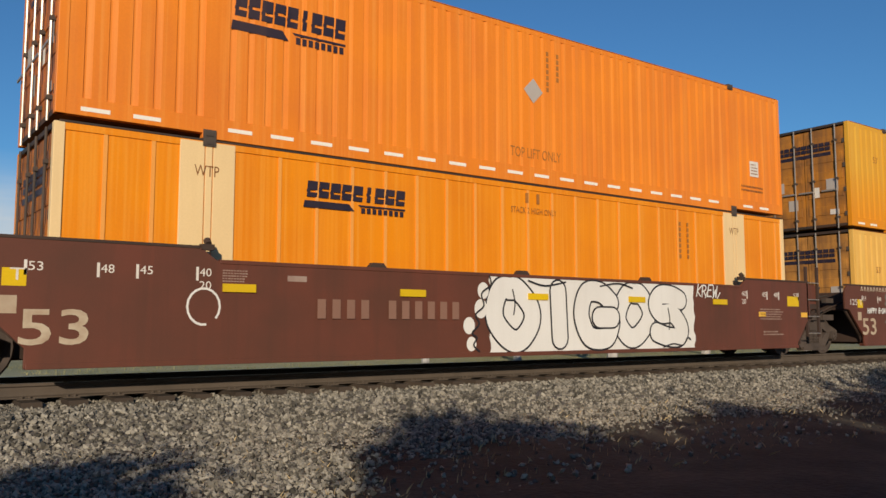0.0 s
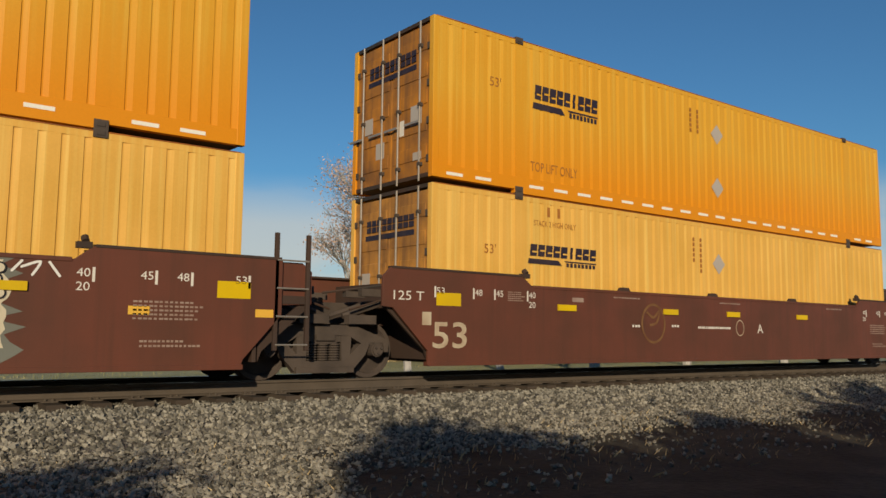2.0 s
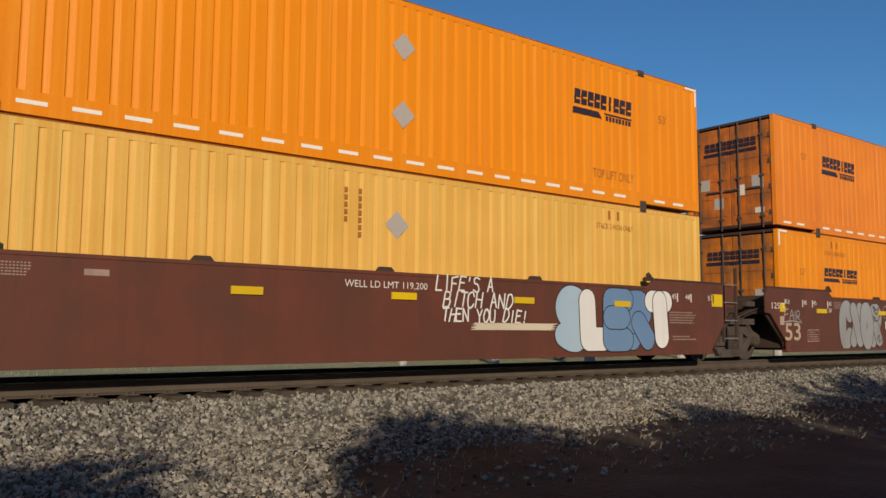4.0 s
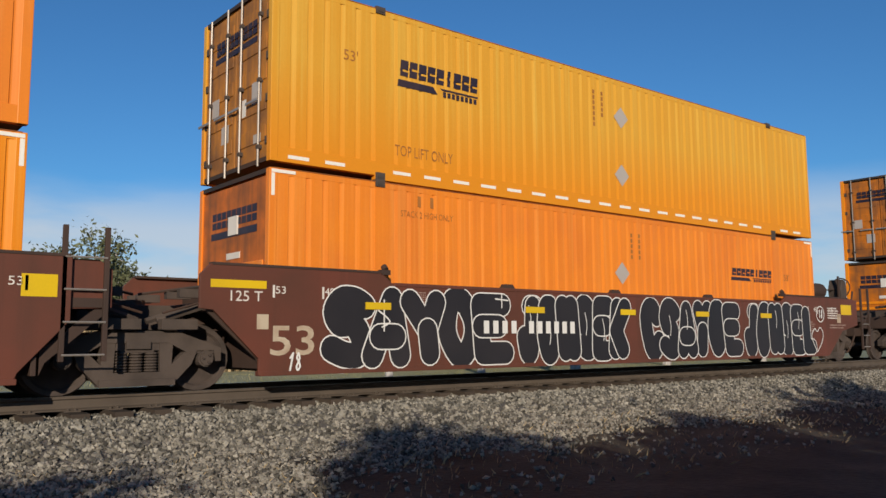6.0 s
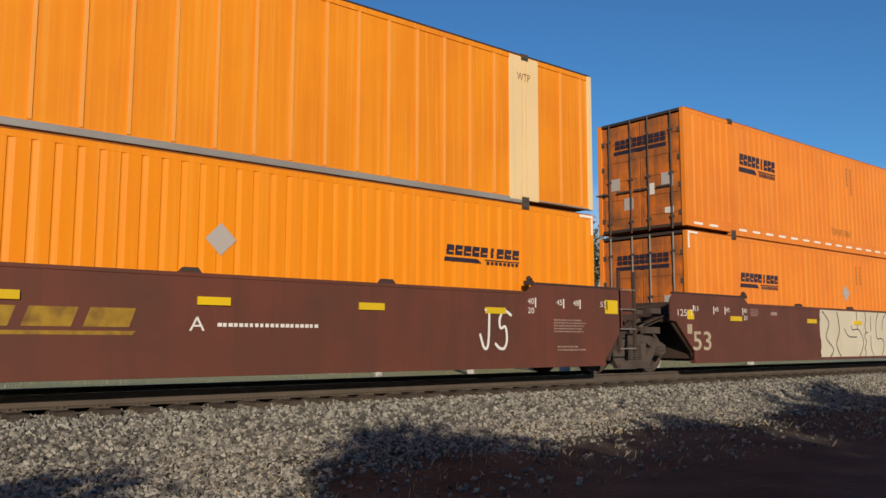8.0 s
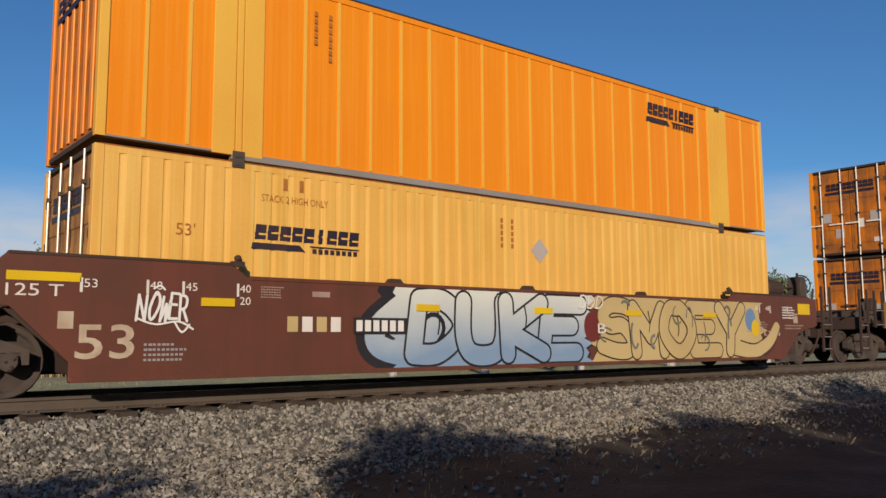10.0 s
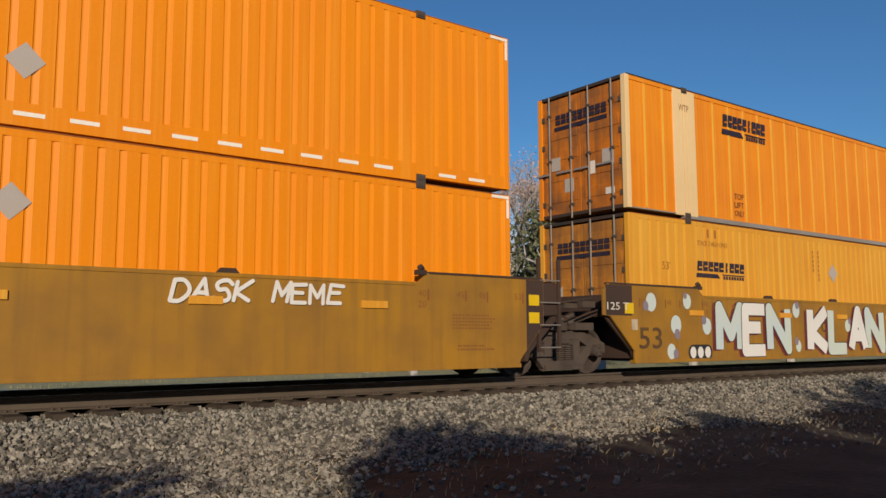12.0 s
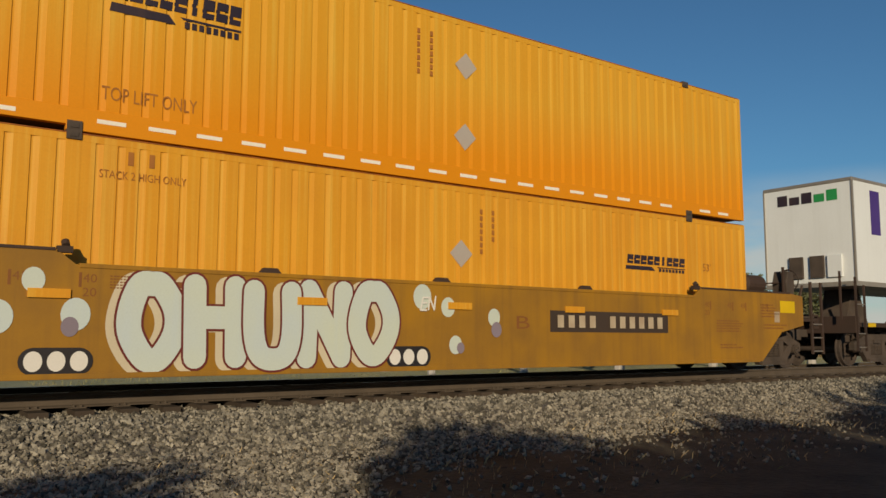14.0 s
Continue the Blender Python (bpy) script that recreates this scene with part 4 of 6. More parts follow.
            pts = [Vector((x0 + sgn * (3.0 + 0.14 * k), -0.3, 0.85 - 0.62 * math.sin(math.pi * k / 10))) for k in range(6)]
            for p0, p1 in zip(pts, pts[1:]):
                hose.tube(p0, p1, 0.03, 6)
            part("air_hose", hose, dark_steel, car)
    if right == "coupler":
        # hand brake, reservoir and valves on the end deck
        x = LEN
        tank = Shape().tube((x + 0.42, -0.9, 1.98), (x + 1.05, -0.9, 1.98), 0.22, 18).tube((x + 0.34, -0.9, 1.98), (x + 0.42, -0.9, 1.98), 0.12, 18, 0.22).tube((x + 1.05, -0.9, 1.98), (x + 1.13, -0.9, 1.98), 0.22, 18, 0.12)
        tank.box(x + 0.5, x + 0.56, -1.12, -0.68, 1.2, 1.8).box(x + 0.9, x + 0.96, -1.12, -0.68, 1.2, 1.8)
        part("air_reservoir", tank, soot_shade_brown, car, "round brown air tank")
        stand = Shape().prism([(x + 1.2, 1.2), (x + 2.1, 1.2), (x + 2.15, 2.25), (x + 1.95, 2.35), (x + 1.8, 1.78), (x + 1.3, 1.5)], -1.05, -1.0).box(x + 1.9, x + 2.1, -1.1, -0.8, 1.85, 2.2).box(x + 1.72, x + 1.78, -1.15, -1.1, 1.2, 2.42)
        part("brake_stand", stand, soot_shade_brown, car, bevel=0.006)
        part("gear_box", Shape().prism([(x + 1.86, 1.75), (x + 2.12, 1.75), (x + 2.18, 2.0), (x + 2.12, 2.32), (x + 1.92, 2.34), (x + 1.82, 2.05)], -1.16, -0.78), grime, car, "hand brake gear housing", bevel=0.02)
        part("control_valve", Shape().box(x + 1.3, x + 1.55, -0.6, -0.2, 1.25, 1.62).tube((x + 1.42, -0.6, 1.45), (x + 1.42, -0.75, 1.45), 0.09, 10), grime, car, bevel=0.015)
        wheel = Shape().ring((x + 2.24, -0.95, 2.12), 0.27, 0.018, "x", 22)
        for k in range(5):
            a = 2 * math.pi * k / 5
            wheel.tube((x + 2.24, -0.95, 2.12), (x + 2.24, -0.95 + 0.27 * math.cos(a), 2.12 + 0.27 * math.sin(a)), 0.011, 5)
        wheel.tube((x + 2.1, -0.95, 2.12), (x + 2.26, -0.95, 2.12), 0.035, 8)
        part("hand_brake_wheel", wheel, dark_steel, car, "spoked hand brake wheel")
        pipe = Shape().tube((x + 1.3, -0.95, 2.02), (x + 1.95, -0.95, 2.06), 0.02, 6).tube((x + 1.3, -0.8, 1.9), (x + 1.5, -0.8, 1.5), 0.02, 6).tube((x + 1.25, -1.0, 1.8), (x + 1.8, -1.0, 1.72), 0.018, 6)
        each("brake_pipe", pipe, dark_steel, car)
    # trucks: a joint's truck goes with the unit ahead of it
    if right == "joint":
        truck(car, LEN + 1.51)
        ladder(car, LEN + 0.42, 0.46, 2.13, 0.5)
        part("end_panel", Shape().prism([(16.64, 1.1), (17.16, 1.12), (17.16, 1.6), (17.0, 1.72), (16.64, 1.72)], SIDE + 0.06, SIDE + 0.1), soot_shade_brown if yellow_car else colour, car, "set-back steel panel behind the ladder", bevel=0.006)
    else:
        truck(car, LEN + 1.28)
    if left == "coupler":
        part("cross_box", Shape().box(-2.2, -1.72, -1.3, 1.3, 1.25, 1.5), grime, car, bevel=0.02)
        part("lever_box", Shape().prism([(-2.75, 1.25), (-1.95, 1.25), (-1.8, 1.62), (-2.05, 1.75), (-2.5, 1.45)], -1.2, -1.12), grime, car, bevel=0.01)
        part("lever_box", Shape().prism([(-1.95, 1.5), (-1.6, 1.5), (-1.58, 1.82), (-1.85, 1.86)], -1.35, -1.0), soot_shade_brown, car, bevel=0.02)
        each("brake_pipe", Shape().tube((-2.9, -1.0, 1.3), (-1.7, -1.25, 1.6), 0.03, 8).tube((-2.6, -0.8, 1.6), (-1.7, -0.8, 1.66), 0.04, 8).tube((-2.3, -1.38, 1.3), (-1.75, -1.38, 1.02), 0.025, 6), dark_steel, car)
        truck(car, -1.78)
        ladder(car, -2.25, 1.0, 2.05, 0.5)
    if u == 0:
        truck(car, -1.65)
    # lugs along the top edge
    for x in (4.55, 7.5, 10.75):
        part("lug", Shape().prism([(x - 0.16, 1.60), (x + 0.16, 1.60), (x + 0.1, 1.67), (x - 0.1, 1.67)], SIDE, SIDE + 0.08), soot_shade_brown, car)
    for x in (1.9, 14.0):
        part("guide", Shape().box(x - 0.1, x + 0.08, SIDE, SIDE + 0.1, 1.72, 1.80).tube((x, SIDE + 0.02, 1.8), (x, SIDE + 0.08, 1.86), 0.05, 8), soot_shade_brown, car)
    # yellow reflector strips and load marks
    y = SIDE - 0.0025
    ink = stencil if yellow_car else white_paint
    strips = REFLECTORS.get(u, (1.5, 4.95, 7.6, 10.2, 12.85))
    for x in strips:
        part("reflector", Shape().box(x, x + 0.47, SIDE - 0.03, SIDE - 0.001, 1.17, 1.28), yellow_tape if not yellow_car else paint_straw, car, "yellow reflector strip")
    if left == "joint" and u % 3 == 2 and u != 2:
        part("reflector", Shape().box(-1.0, -0.17, y, y + 0.002, 1.43, 1.54), yellow_tape, car)
    elif left == "joint":
        part("reflector", Shape().box(*((-0.11, 0.4) if u == 2 else (-0.54, -0.28)), y, y + 0.002, 1.18, 1.39), yellow_tape, car, "large yellow panel")
    else:
        part("reflector", Shape().box(-1.55, -1.0, y, y + 0.002, 1.3, 1.53), yellow_tape, car, "large yellow panel")
    if right == "coupler":
        part("reflector", Shape().box(16.96, 17.55, y, y + 0.002, 1.3, 1.57), yellow_tape, car, "large yellow panel")
    elif u in (0, 1):
        part("reflector", Shape().box(15.7, 16.18, y, y + 0.002, 1.17, 1.40), yellow_tape, car, "large yellow panel")
        for x in (14.54, 16.26):
            part("reflector", Shape().box(x, x + 0.27, y, y + 0.002, 0.92, 1.03), paint_rib, car, "faded reflector strip")
    elif not yellow_car:
        part("reflector", Shape().box(16.1, 16.5, y, y + 0.002, 1.24, 1.51), yellow_tape, car, "large yellow panel")
    side_on = {2: 0.16, 5: 0.24, 8: 0.13, 10: 0.2, 11: 0.32}.get(u, 0.0)
    part("notice", Shape().box(-0.55 + side_on, -0.37 + side_on, y, y + 0.002, 0.86, 1.07), cream_stencil, car)
    for x, text in ((-0.3, "53"), (0.51, "48"), (0.98, "45"), (1.75, "40")):
        for xx, flip in ((x + side_on, 1), (LEN - 0.3 - x if right == "joint" else LEN - x, -1)):
            part("mark_bar", Shape().box(xx - 0.012, xx + 0.022, y, y + 0.002, 1.31, 1.49), ink, car)
            a = xx + 0.035 if flip > 0 else xx - 0.195
            lettering("lettering", text, a, a + 0.16, 1.37, 1.48, y, ink, car)
    for a in (1.785 + side_on, LEN - (2.245 if right == "joint" else 1.945)):
        lettering("lettering", "20", a, a + 0.16, 1.2, 1.31, y, ink, car)
    lettering("lettering", "53", -0.34 + side_on, 0.37 + side_on + (0.06 if u == 0 else 0), 0.5, 0.93, y - 0.001, dark_ink if yellow_car else cream_stencil, car, thick=0.015, label="large load-length number")
    if left == "joint":
        lettering("lettering", "125 T", *{2: (-0.95, -0.36), 5: (-0.71, -0.23), 8: (-1.0, -0.37), 10: (-1.05, -0.42), 11: (-1.05, -0.42)}.get(u, (-0.9, -0.3)), 1.25, 1.4, y - 0.002, white_paint, car)
    small = stencil if yellow_car else faint_print
    bars("small_print", *((1.45, 1.9) if u == 2 else (2.1 + side_on, 2.5 + side_on)), 1.3, 1.48, y, 6, 5, small, car)
    bars("small_print", 14.6, 15.6, 0.85, 1.12, y, 9, 5, small, car)
    bars("small_print", 14.7, 15.5, 0.5, 0.62, y, 8, 2, small, car)
    if right == "coupler":
        bars("small_print", 16.2, 16.9, 1.18, 1.5, y, 8, 5, ink, car)
        bars("small_print", 16.3, 17.2, 0.92, 1.06, y, 9, 2, small, car)
        part("notice", Shape().box(16.72, 16.92, y, y + 0.002, 1.08, 1.32), cream_stencil, car)
    if yellow_car and right == "joint":
        edge = [(16.24, 0.51), (16.65, 0.965), (16.65, 1.73), (16.24, 1.73)]
        part("dark_end_patch", Shape().prism(edge, SIDE - 0.0015, SIDE - 0.0005), soot_shade_brown, car, "dark brown painted end")
        for z in (0.97, 1.28):
            part("reflector", Shape().box(16.3, 16.55, SIDE - 0.004, SIDE - 0.002, z, z + 0.19), yellow_tape, car, "square yellow reflector")
    if right == "joint" or left == "joint":
        part("inspection_mark", Shape().box(3.05, 3.35, y, y + 0.002, 1.34, 1.42), small, car)
    return car


REFLECTORS = {0: (2.1, 4.95, 7.6, 10.2, 12.87), 1: (2.9, 4.6, 7.8, 10.4, 12.9), 2: (2.66, 5.72, 7.96, 10.86), 4: (1.18, 4.5, 7.76, 10.3), 8: (1.36, 4.95, 7.6, 10.2, 12.85), 7: (1.2, 4.9, 7.6, 10.9, 14.17)}
BROWN, YELLOW = "mineral brown well car carrying two stacked containers", "weathered mustard yellow well car carrying two stacked containers"
CARS = []
for u in range(12):
    CARS.append(well_car(u, car_yellow if u > 8 else car_brown, YELLOW if u > 8 else BROWN, "coupler" if u % 3 == 0 and u else "joint", "coupler" if u % 3 == 2 else "joint", u > 8))
# ---- graffiti and car marks ----
LAYER = [0]


def on_side(name, shape, material, car, label="", lift=0.0015):
    """A flat patch of paint on a car's near side; lift says how far it lies above the steel."""
    LAYER[0] += 1
    return part(name, shape, material, car, label, at=(0, -lift - 0.00035 * (LAYER[0] % 4), 0))


# strokes of each letter on a ten by ten grid, x then height; "~" marks a rounded stroke
STROKES = {
    "A": "00 59 90/23 73", "B": "00 09/~09 69 87 65 05/~45 85 93 81 50 00", "C": "~97 79 39 07 03 20 60 92", "D": "00 09/~09 59 96 93 50 00",
    "E": "99 09 00 90/05 75", "G": "~97 69 29 06 03 20 70 93/94 54", "H": "00 09/90 99/05 95", "I": "50 59", "J": "99 49/~79 73 60 30 03", "K": "00 09/99 04 90",
    "L": "09 00 90", "M": "00 09 53 99 90", "N": "00 09 90 99", "O": "~59 29 06 03 30 60 93 96 69 49", "R": "00 09/~09 69 87 65 04/44 90",
    "S": "~98 69 29 07 25 65 92 80 40 01", "T": "09 99/59 50", "U": "~09 03 20 70 93 99", "W": "09 20 56 80 99", "X": "00 99/09 90", "Y": "09 54 99/54 50",
    "F": "00 09 99/05 75", "P": "00 09/~09 69 87 65 05", "'": "59 47", "!": "59 53/51 50", "-": "25 75",
    "0": "~59 29 06 03 30 60 93 96 69 49", "1": "27 59 50", "2": "~07 49 87 55 00/00 90", "7": "09 99 40", "8": "~55 27 49 67 55 22 40 72 55",
}


def smooth(points, n=4):
    """A rounded line through the points."""
    p = [points[0]] + list(points) + [points[-1]]
    out = []
    for i in range(1, len(p) - 2):
        for k in range(n):
            t = k / n
            out.append(tuple(0.5 * (2 * p[i][d] + (p[i + 1][d] - p[i - 1][d]) * t + (2 * p[i - 1][d] - 5 * p[i][d] + 4 * p[i + 1][d] - p[i + 2][d]) * t * t
                                    + (3 * p[i][d] - p[i - 1][d] - 3 * p[i + 1][d] + p[i + 2][d]) * t ** 3) for d in (0, 1)))
    return out + [tuple(points[-1])]


def sprayed(lines, width, square=False):
    """Paint laid along lines of (x, z): one band a step and a round dab at each bend, each a hair above the last."""
    s, lift = Shape(), 0.0
    for line in lines:
        for i, (x, z) in enumerate(line):
            inner = 0 < i < len(line) - 1
            if inner or not square:
                lift -= 0.000012
                s.add([(x + width / 2 * math.cos(k * math.pi / 7), lift, z + width / 2 * math.sin(k * math.pi / 7)) for k in range(14)], [tuple(range(14))])
            if i + 1 < len(line):
                x1, z1 = line[i + 1]
                d = math.hypot(x1 - x, z1 - z) or 1
                nx, nz = -(z1 - z) / d * width / 2, (x1 - x) / d * width / 2
                lift -= 0.000012
                s.add([(x + nx, lift, z + nz), (x - nx, lift, z - nz), (x1 - nx, lift, z1 - nz), (x1 + nx, lift, z1 + nz)], [(0, 1, 2, 3)])
    return s


def throw_up(car, word, x0, x1, z0, z1, width, fills, line, rim=0.03, overlap=0.25, tilt=5, seed=0, square=False, shadow=None, stems=0.0, layered=False):
    """Hand-drawn letters of fat strokes: rim below, fill above, each letter over the one before it."""
    rnd = random.Random(seed)
    n = len(word)
    step = (x1 - x0) / (n + overlap)
    for i, ch in enumerate(word):
        wide, h = step * (1 + overlap), (z1 - z0) * rnd.uniform(0.94, 1.0)
        w = min(width, wide * 0.62)
        xa, za = x0 + i * step + w / 2 + rim, z0 + (z1 - z0 - h) * rnd.random() + w / 2 + rim
        sx, sz = max(wide - w - 2 * rim, 0.04) / 9, (h - w - 2 * rim) / 9
        lean = math.tan(radians(rnd.uniform(-tilt, tilt)))
        lines = []
        for text in STROKES[ch].split("/"):
            pts = [(float(q[0]), float(q[1])) for q in text.strip("~").split()]
            pts = [(xa + px * sx + lean * (pz - 4.5) * sz, za + pz * sz) for px, pz in pts]
            lines.append(smooth(pts) if text[0] == "~" else pts)
        y = SIDE - 0.006 - 0.0062 * (i % 3)
        if shadow:
            part("graffiti_shadow", sprayed([[(px - 0.11, pz - 0.03) for px, pz in ln] for ln in lines], w + rim, square), shadow, car, at=(0, SIDE - 0.001, 0))
        groups = [[ln] for ln in lines] if layered else [lines]
        for k, group in enumerate(groups):
            part("graffiti_rim", sprayed(group, w + 2 * rim, square), line, car, at=(0, y - 0.0022 * k, 0))
            part("graffiti_letter", sprayed(group, w, square), fills[i % len(fills)], car, at=(0, y - 0.0022 * k - 0.0011, 0))
        if rnd.random() < stems:
            px, pz = xa + 4.5 * sx, za + rnd.uniform(1.5, 5.0) * sz
            part("graffiti_line", sprayed([smooth([(px, pz), (px + 0.03, pz + 0.2), (px - 0.02, pz + 0.42)])], rim * 0.8), line, car, at=(0, y - 0.006, 0))


def drawn(car, lines, width, material, lift=0.006):
    """Single sprayed lines on a car's side."""
    for pts in lines:
        part("graffiti_line", sprayed([smooth(pts)], width), material, car, at=(0, SIDE - lift, 0))


def stroke(points, width):
    """A ribbon along a line of (x, z)."""
    s = Shape()
    v = []
    for i, (x, z) in enumerate(points):
        x0, z0 = points[max(i - 1, 0)]
        x1, z1 = points[min(i + 1, len(points) - 1)]
        d = math.hypot(x1 - x0, z1 - z0) or 1
        nx, nz = -(z1 - z0) / d * width / 2, (x1 - x0) / d * width / 2
        v += [(x + nx, SIDE, z + nz), (x - nx, SIDE, z - nz)]
    s.add(v, [(2 * i, 2 * i + 1, 2 * i + 3, 2 * i + 2) for i in range(len(points) - 1)])
    return s


def curve_line(x, z, w, h, seed, n=14):
    rnd = random.Random(seed)
    a0, span = rnd.uniform(0, 6.28), rnd.uniform(2.0, 4.2)
    return [(x + w / 2 * math.cos(a0 + span * k / n) * (1 - 0.25 * k / n), z + h / 2 * math.sin(a0 + span * k / n)) for k in range(n + 1)]


def spots(car, places, material, lift=0.0072):
    for x, z, r in places:
        on_side("graffiti_spot", Shape().prism([(x + r * 0.85 * math.cos(a), z + r * math.sin(a)) for a in [2 * math.pi * k / 18 for k in range(18)]], SIDE - 0.0002, SIDE), material, car, lift=lift)


def dots_row(car, x, z, r=0.12, n=3):
    """Three or four rings in a row inside a rounded frame."""
    e = (n - 1) * r * 2.1
    ends = [(x - r * 1.35 * math.cos(a), z + r * 1.35 * math.sin(a)) for a in [math.pi * (k / 8 - 0.5) for k in range(9)]]
    more = [(x + e + r * 1.35 * math.cos(a), z + r * 1.35 * math.sin(a)) for a in [math.pi * (0.5 - k / 8) for k in range(9)]]
    part("graffiti_rim", Shape().prism(ends + more, SIDE - 0.0076, SIDE - 0.0074), black_paint, car)
    spots(car, [(x + i * r * 2.1, z, r * 1.0) for i in range(n)], white_spray, 0.0085)


def tag(car, text, x0, x1, z0, z1, material=None, thick=0.02):
    """Quick writing by hand in single sprayed lines."""
    rnd = random.Random(sum(map(ord, text)) + int(x0 * 10))
    step = (x1 - x0) / len(text)
    for i, ch in enumerate(text):
        if ch == " ":
            continue
        lean, up, lines = rnd.uniform(0.02, 0.28), rnd.uniform(-0.06, 0.06) * (z1 - z0), []
        for strokes in STROKES[ch].split("/"):
            pts = [(float(q[0]) / 9, float(q[1]) / 9 * rnd.uniform(0.95, 1.05)) for q in strokes.strip("~").split()]
            pts = [(x0 + (i + px * 0.74) * step + lean * pz * (z1 - z0), z0 + up + pz * (z1 - z0)) for px, pz in pts]
            lines.append(smooth(pts) if strokes[0] == "~" else pts)
        part("graffiti_tag", sprayed(lines, 0.022 + thick * 0.35), material or white_spray, car, at=(0, SIDE - 0.029, 0))


def car_number(car, x0, x1, z0, z1, material, plate=None):
    """A car's reporting mark, as plain bars."""
    if plate:
        part("number_plate_patch", Shape().box(x0 - 0.12, x1 + 0.12, SIDE - 0.004, SIDE - 0.001, z0 - 0.08, z1 + 0.08), plate, car)
    s, w = Shape(), (x1 - x0) / 11
    for i in range(11):
        if i == 4:
            continue
        a = x0 + i * w
        s.box(a + w * 0.14, a + w * 0.7, SIDE - 0.03, SIDE - 0.0285, z0, z1)
    each("car_number", s, material, car)


def wavy_patch(car, x0, x1, z0, z1, material, seed, rough=0.12, name="graffiti_ground", lift=0.0015):
    rnd = random.Random(seed)
    m = 14
    left = [(x0 + rnd.uniform(-rough, rough), z0 + (z1 - z0) * k / m) for k in range(m + 1)]
    right = [(x1 + rnd.uniform(-rough, rough), z0 + (z1 - z0) * k / m) for k in range(m + 1)]
    on_side(name, Shape().prism([left[0], right[0]] + right[1:] + left[::-1][:-1], SIDE - 0.0005, SIDE), material, car, lift=lift)


def accents(car, x0, x1, z0, z1, n, material, seed, width=0.03, lift=0.0074):
    """Short bent lines inside sprayed letters."""
    rnd = random.Random(seed)
    for k in range(n):
        x, z = x0 + (x1 - x0) * (k + rnd.random()) / n, rnd.uniform(z0, z1)
        tall, wide = rnd.uniform(0.2, 0.7), rnd.uniform(0.12, 0.45)
        z = min(max(z, 0.27 + tall / 2), 1.53 - tall / 2)
        on_side("graffiti_line", stroke(curve_line(x, z, wide, tall, seed * 50 + k, 10), width * rnd.uniform(0.6, 1.3)), material, car, lift=lift)


def paint_cars():
    c = CARS
    # 0: white block with black-lined letters
    wavy_patch(c[0], 6.75, 12.22, 0.235, 1.57, white_spray, 1, 0.03)
    spots(c[0], [(6.35, 0.42, 0.12), (6.3, 0.72, 0.14), (6.55, 1.0, 0.16), (6.6, 1.3, 0.14)], white_spray)
    throw_up(c[0], "OIGOS", 6.65, 12.0, 0.27, 1.56, 0.36, [white_spray], black_paint, 0.035, overlap=0.2, tilt=7, seed=2, stems=0.4, layered=True)
    drawn(c[0], [[(6.5, 0.3), (6.38, 0.4), (6.45, 0.52), (6.35, 0.6), (6.5, 0.75), (6.42, 0.9), (6.6, 1.05), (6.55, 1.25), (6.75, 1.4), (6.72, 1.55)],
                 [(11.2, 0.3), (11.5, 0.36), (11.8, 0.33), (11.95, 0.48), (12.05, 0.44)], [(7.6, 1.5), (8.0, 1.42), (8.5, 1.5)], [(9.4, 1.45), (9.9, 1.52), (10.3, 1.44)]], 0.03, black_paint, 0.0265)
    car_number(c[0], 3.48, 6.15, 0.82, 1.1, surface("worn_number_paint", (0.25, 0.13, 0.09), 0.7))
    tag(c[0], "KREW", 12.28, 13.0, 1.32, 1.56)
    drawn(c[0], [[(12.6, 1.3), (12.72, 1.5)], [(12.85, 1.3), (13.0, 1.5)], [(13.02, 1.3), (13.12, 1.42)]], 0.025, white_spray)
    on_side("mark_ring", stroke([(1.85 + 0.22 * math.cos(a), 0.97 + 0.24 * math.sin(a)) for a in [k * 0.35 for k in range(-2, 15)]], 0.03), white_spray, c[0])
    # 1: two long words in cream over a grey ground
    wavy_patch(c[1], 0.95, 2.4, 0.24, 1.57, grey_spray, 5)
    wavy_patch(c[1], 6.3, 7.5, 0.24, 1.55, grey_spray, 6, 0.2)
    wavy_patch(c[1], 12.0, 13.2, 0.3, 1.55, grey_spray, 7, 0.2)
    wavy_patch(c[1], 2.5, 6.3, 0.24, 1.56, steel_blue_spray, 8, 0.05, lift=0.0022)
    throw_up(c[1], "JG", 1.05, 2.08, 0.42, 1.52, 0.26, [cream_spray], black_paint, 0.03, seed=3)
    throw_up(c[1], "WORKS", 2.2, 6.62, 0.24, 1.58, 0.37, [cream_spray], black_paint, 0.035, overlap=0.22, seed=4, tilt=4)
    wavy_patch(c[1], 7.5, 11.95, 0.24, 1.57, cream_spray, 9, 0.04, lift=0.003)
    throw_up(c[1], "RESIN", 7.45, 12.05, 0.24, 1.58, 0.33, [cream_spray], black_paint, 0.03, overlap=0.22, seed=5, tilt=4)
    wavy_patch(c[1], 12.2, 13.15, 0.5, 1.52, cream_spray, 10, 0.06, lift=0.004)
    throw_up(c[1], "NEE", 12.2, 13.15, 1.05, 1.5, 0.1, [cream_spray], black_paint, 0.02, overlap=0.0, seed=6)
    throw_up(c[1], "SIN", 12.2, 13.1, 0.55, 1.0, 0.1, [cream_spray], black_paint, 0.02, overlap=0.0, seed=7)
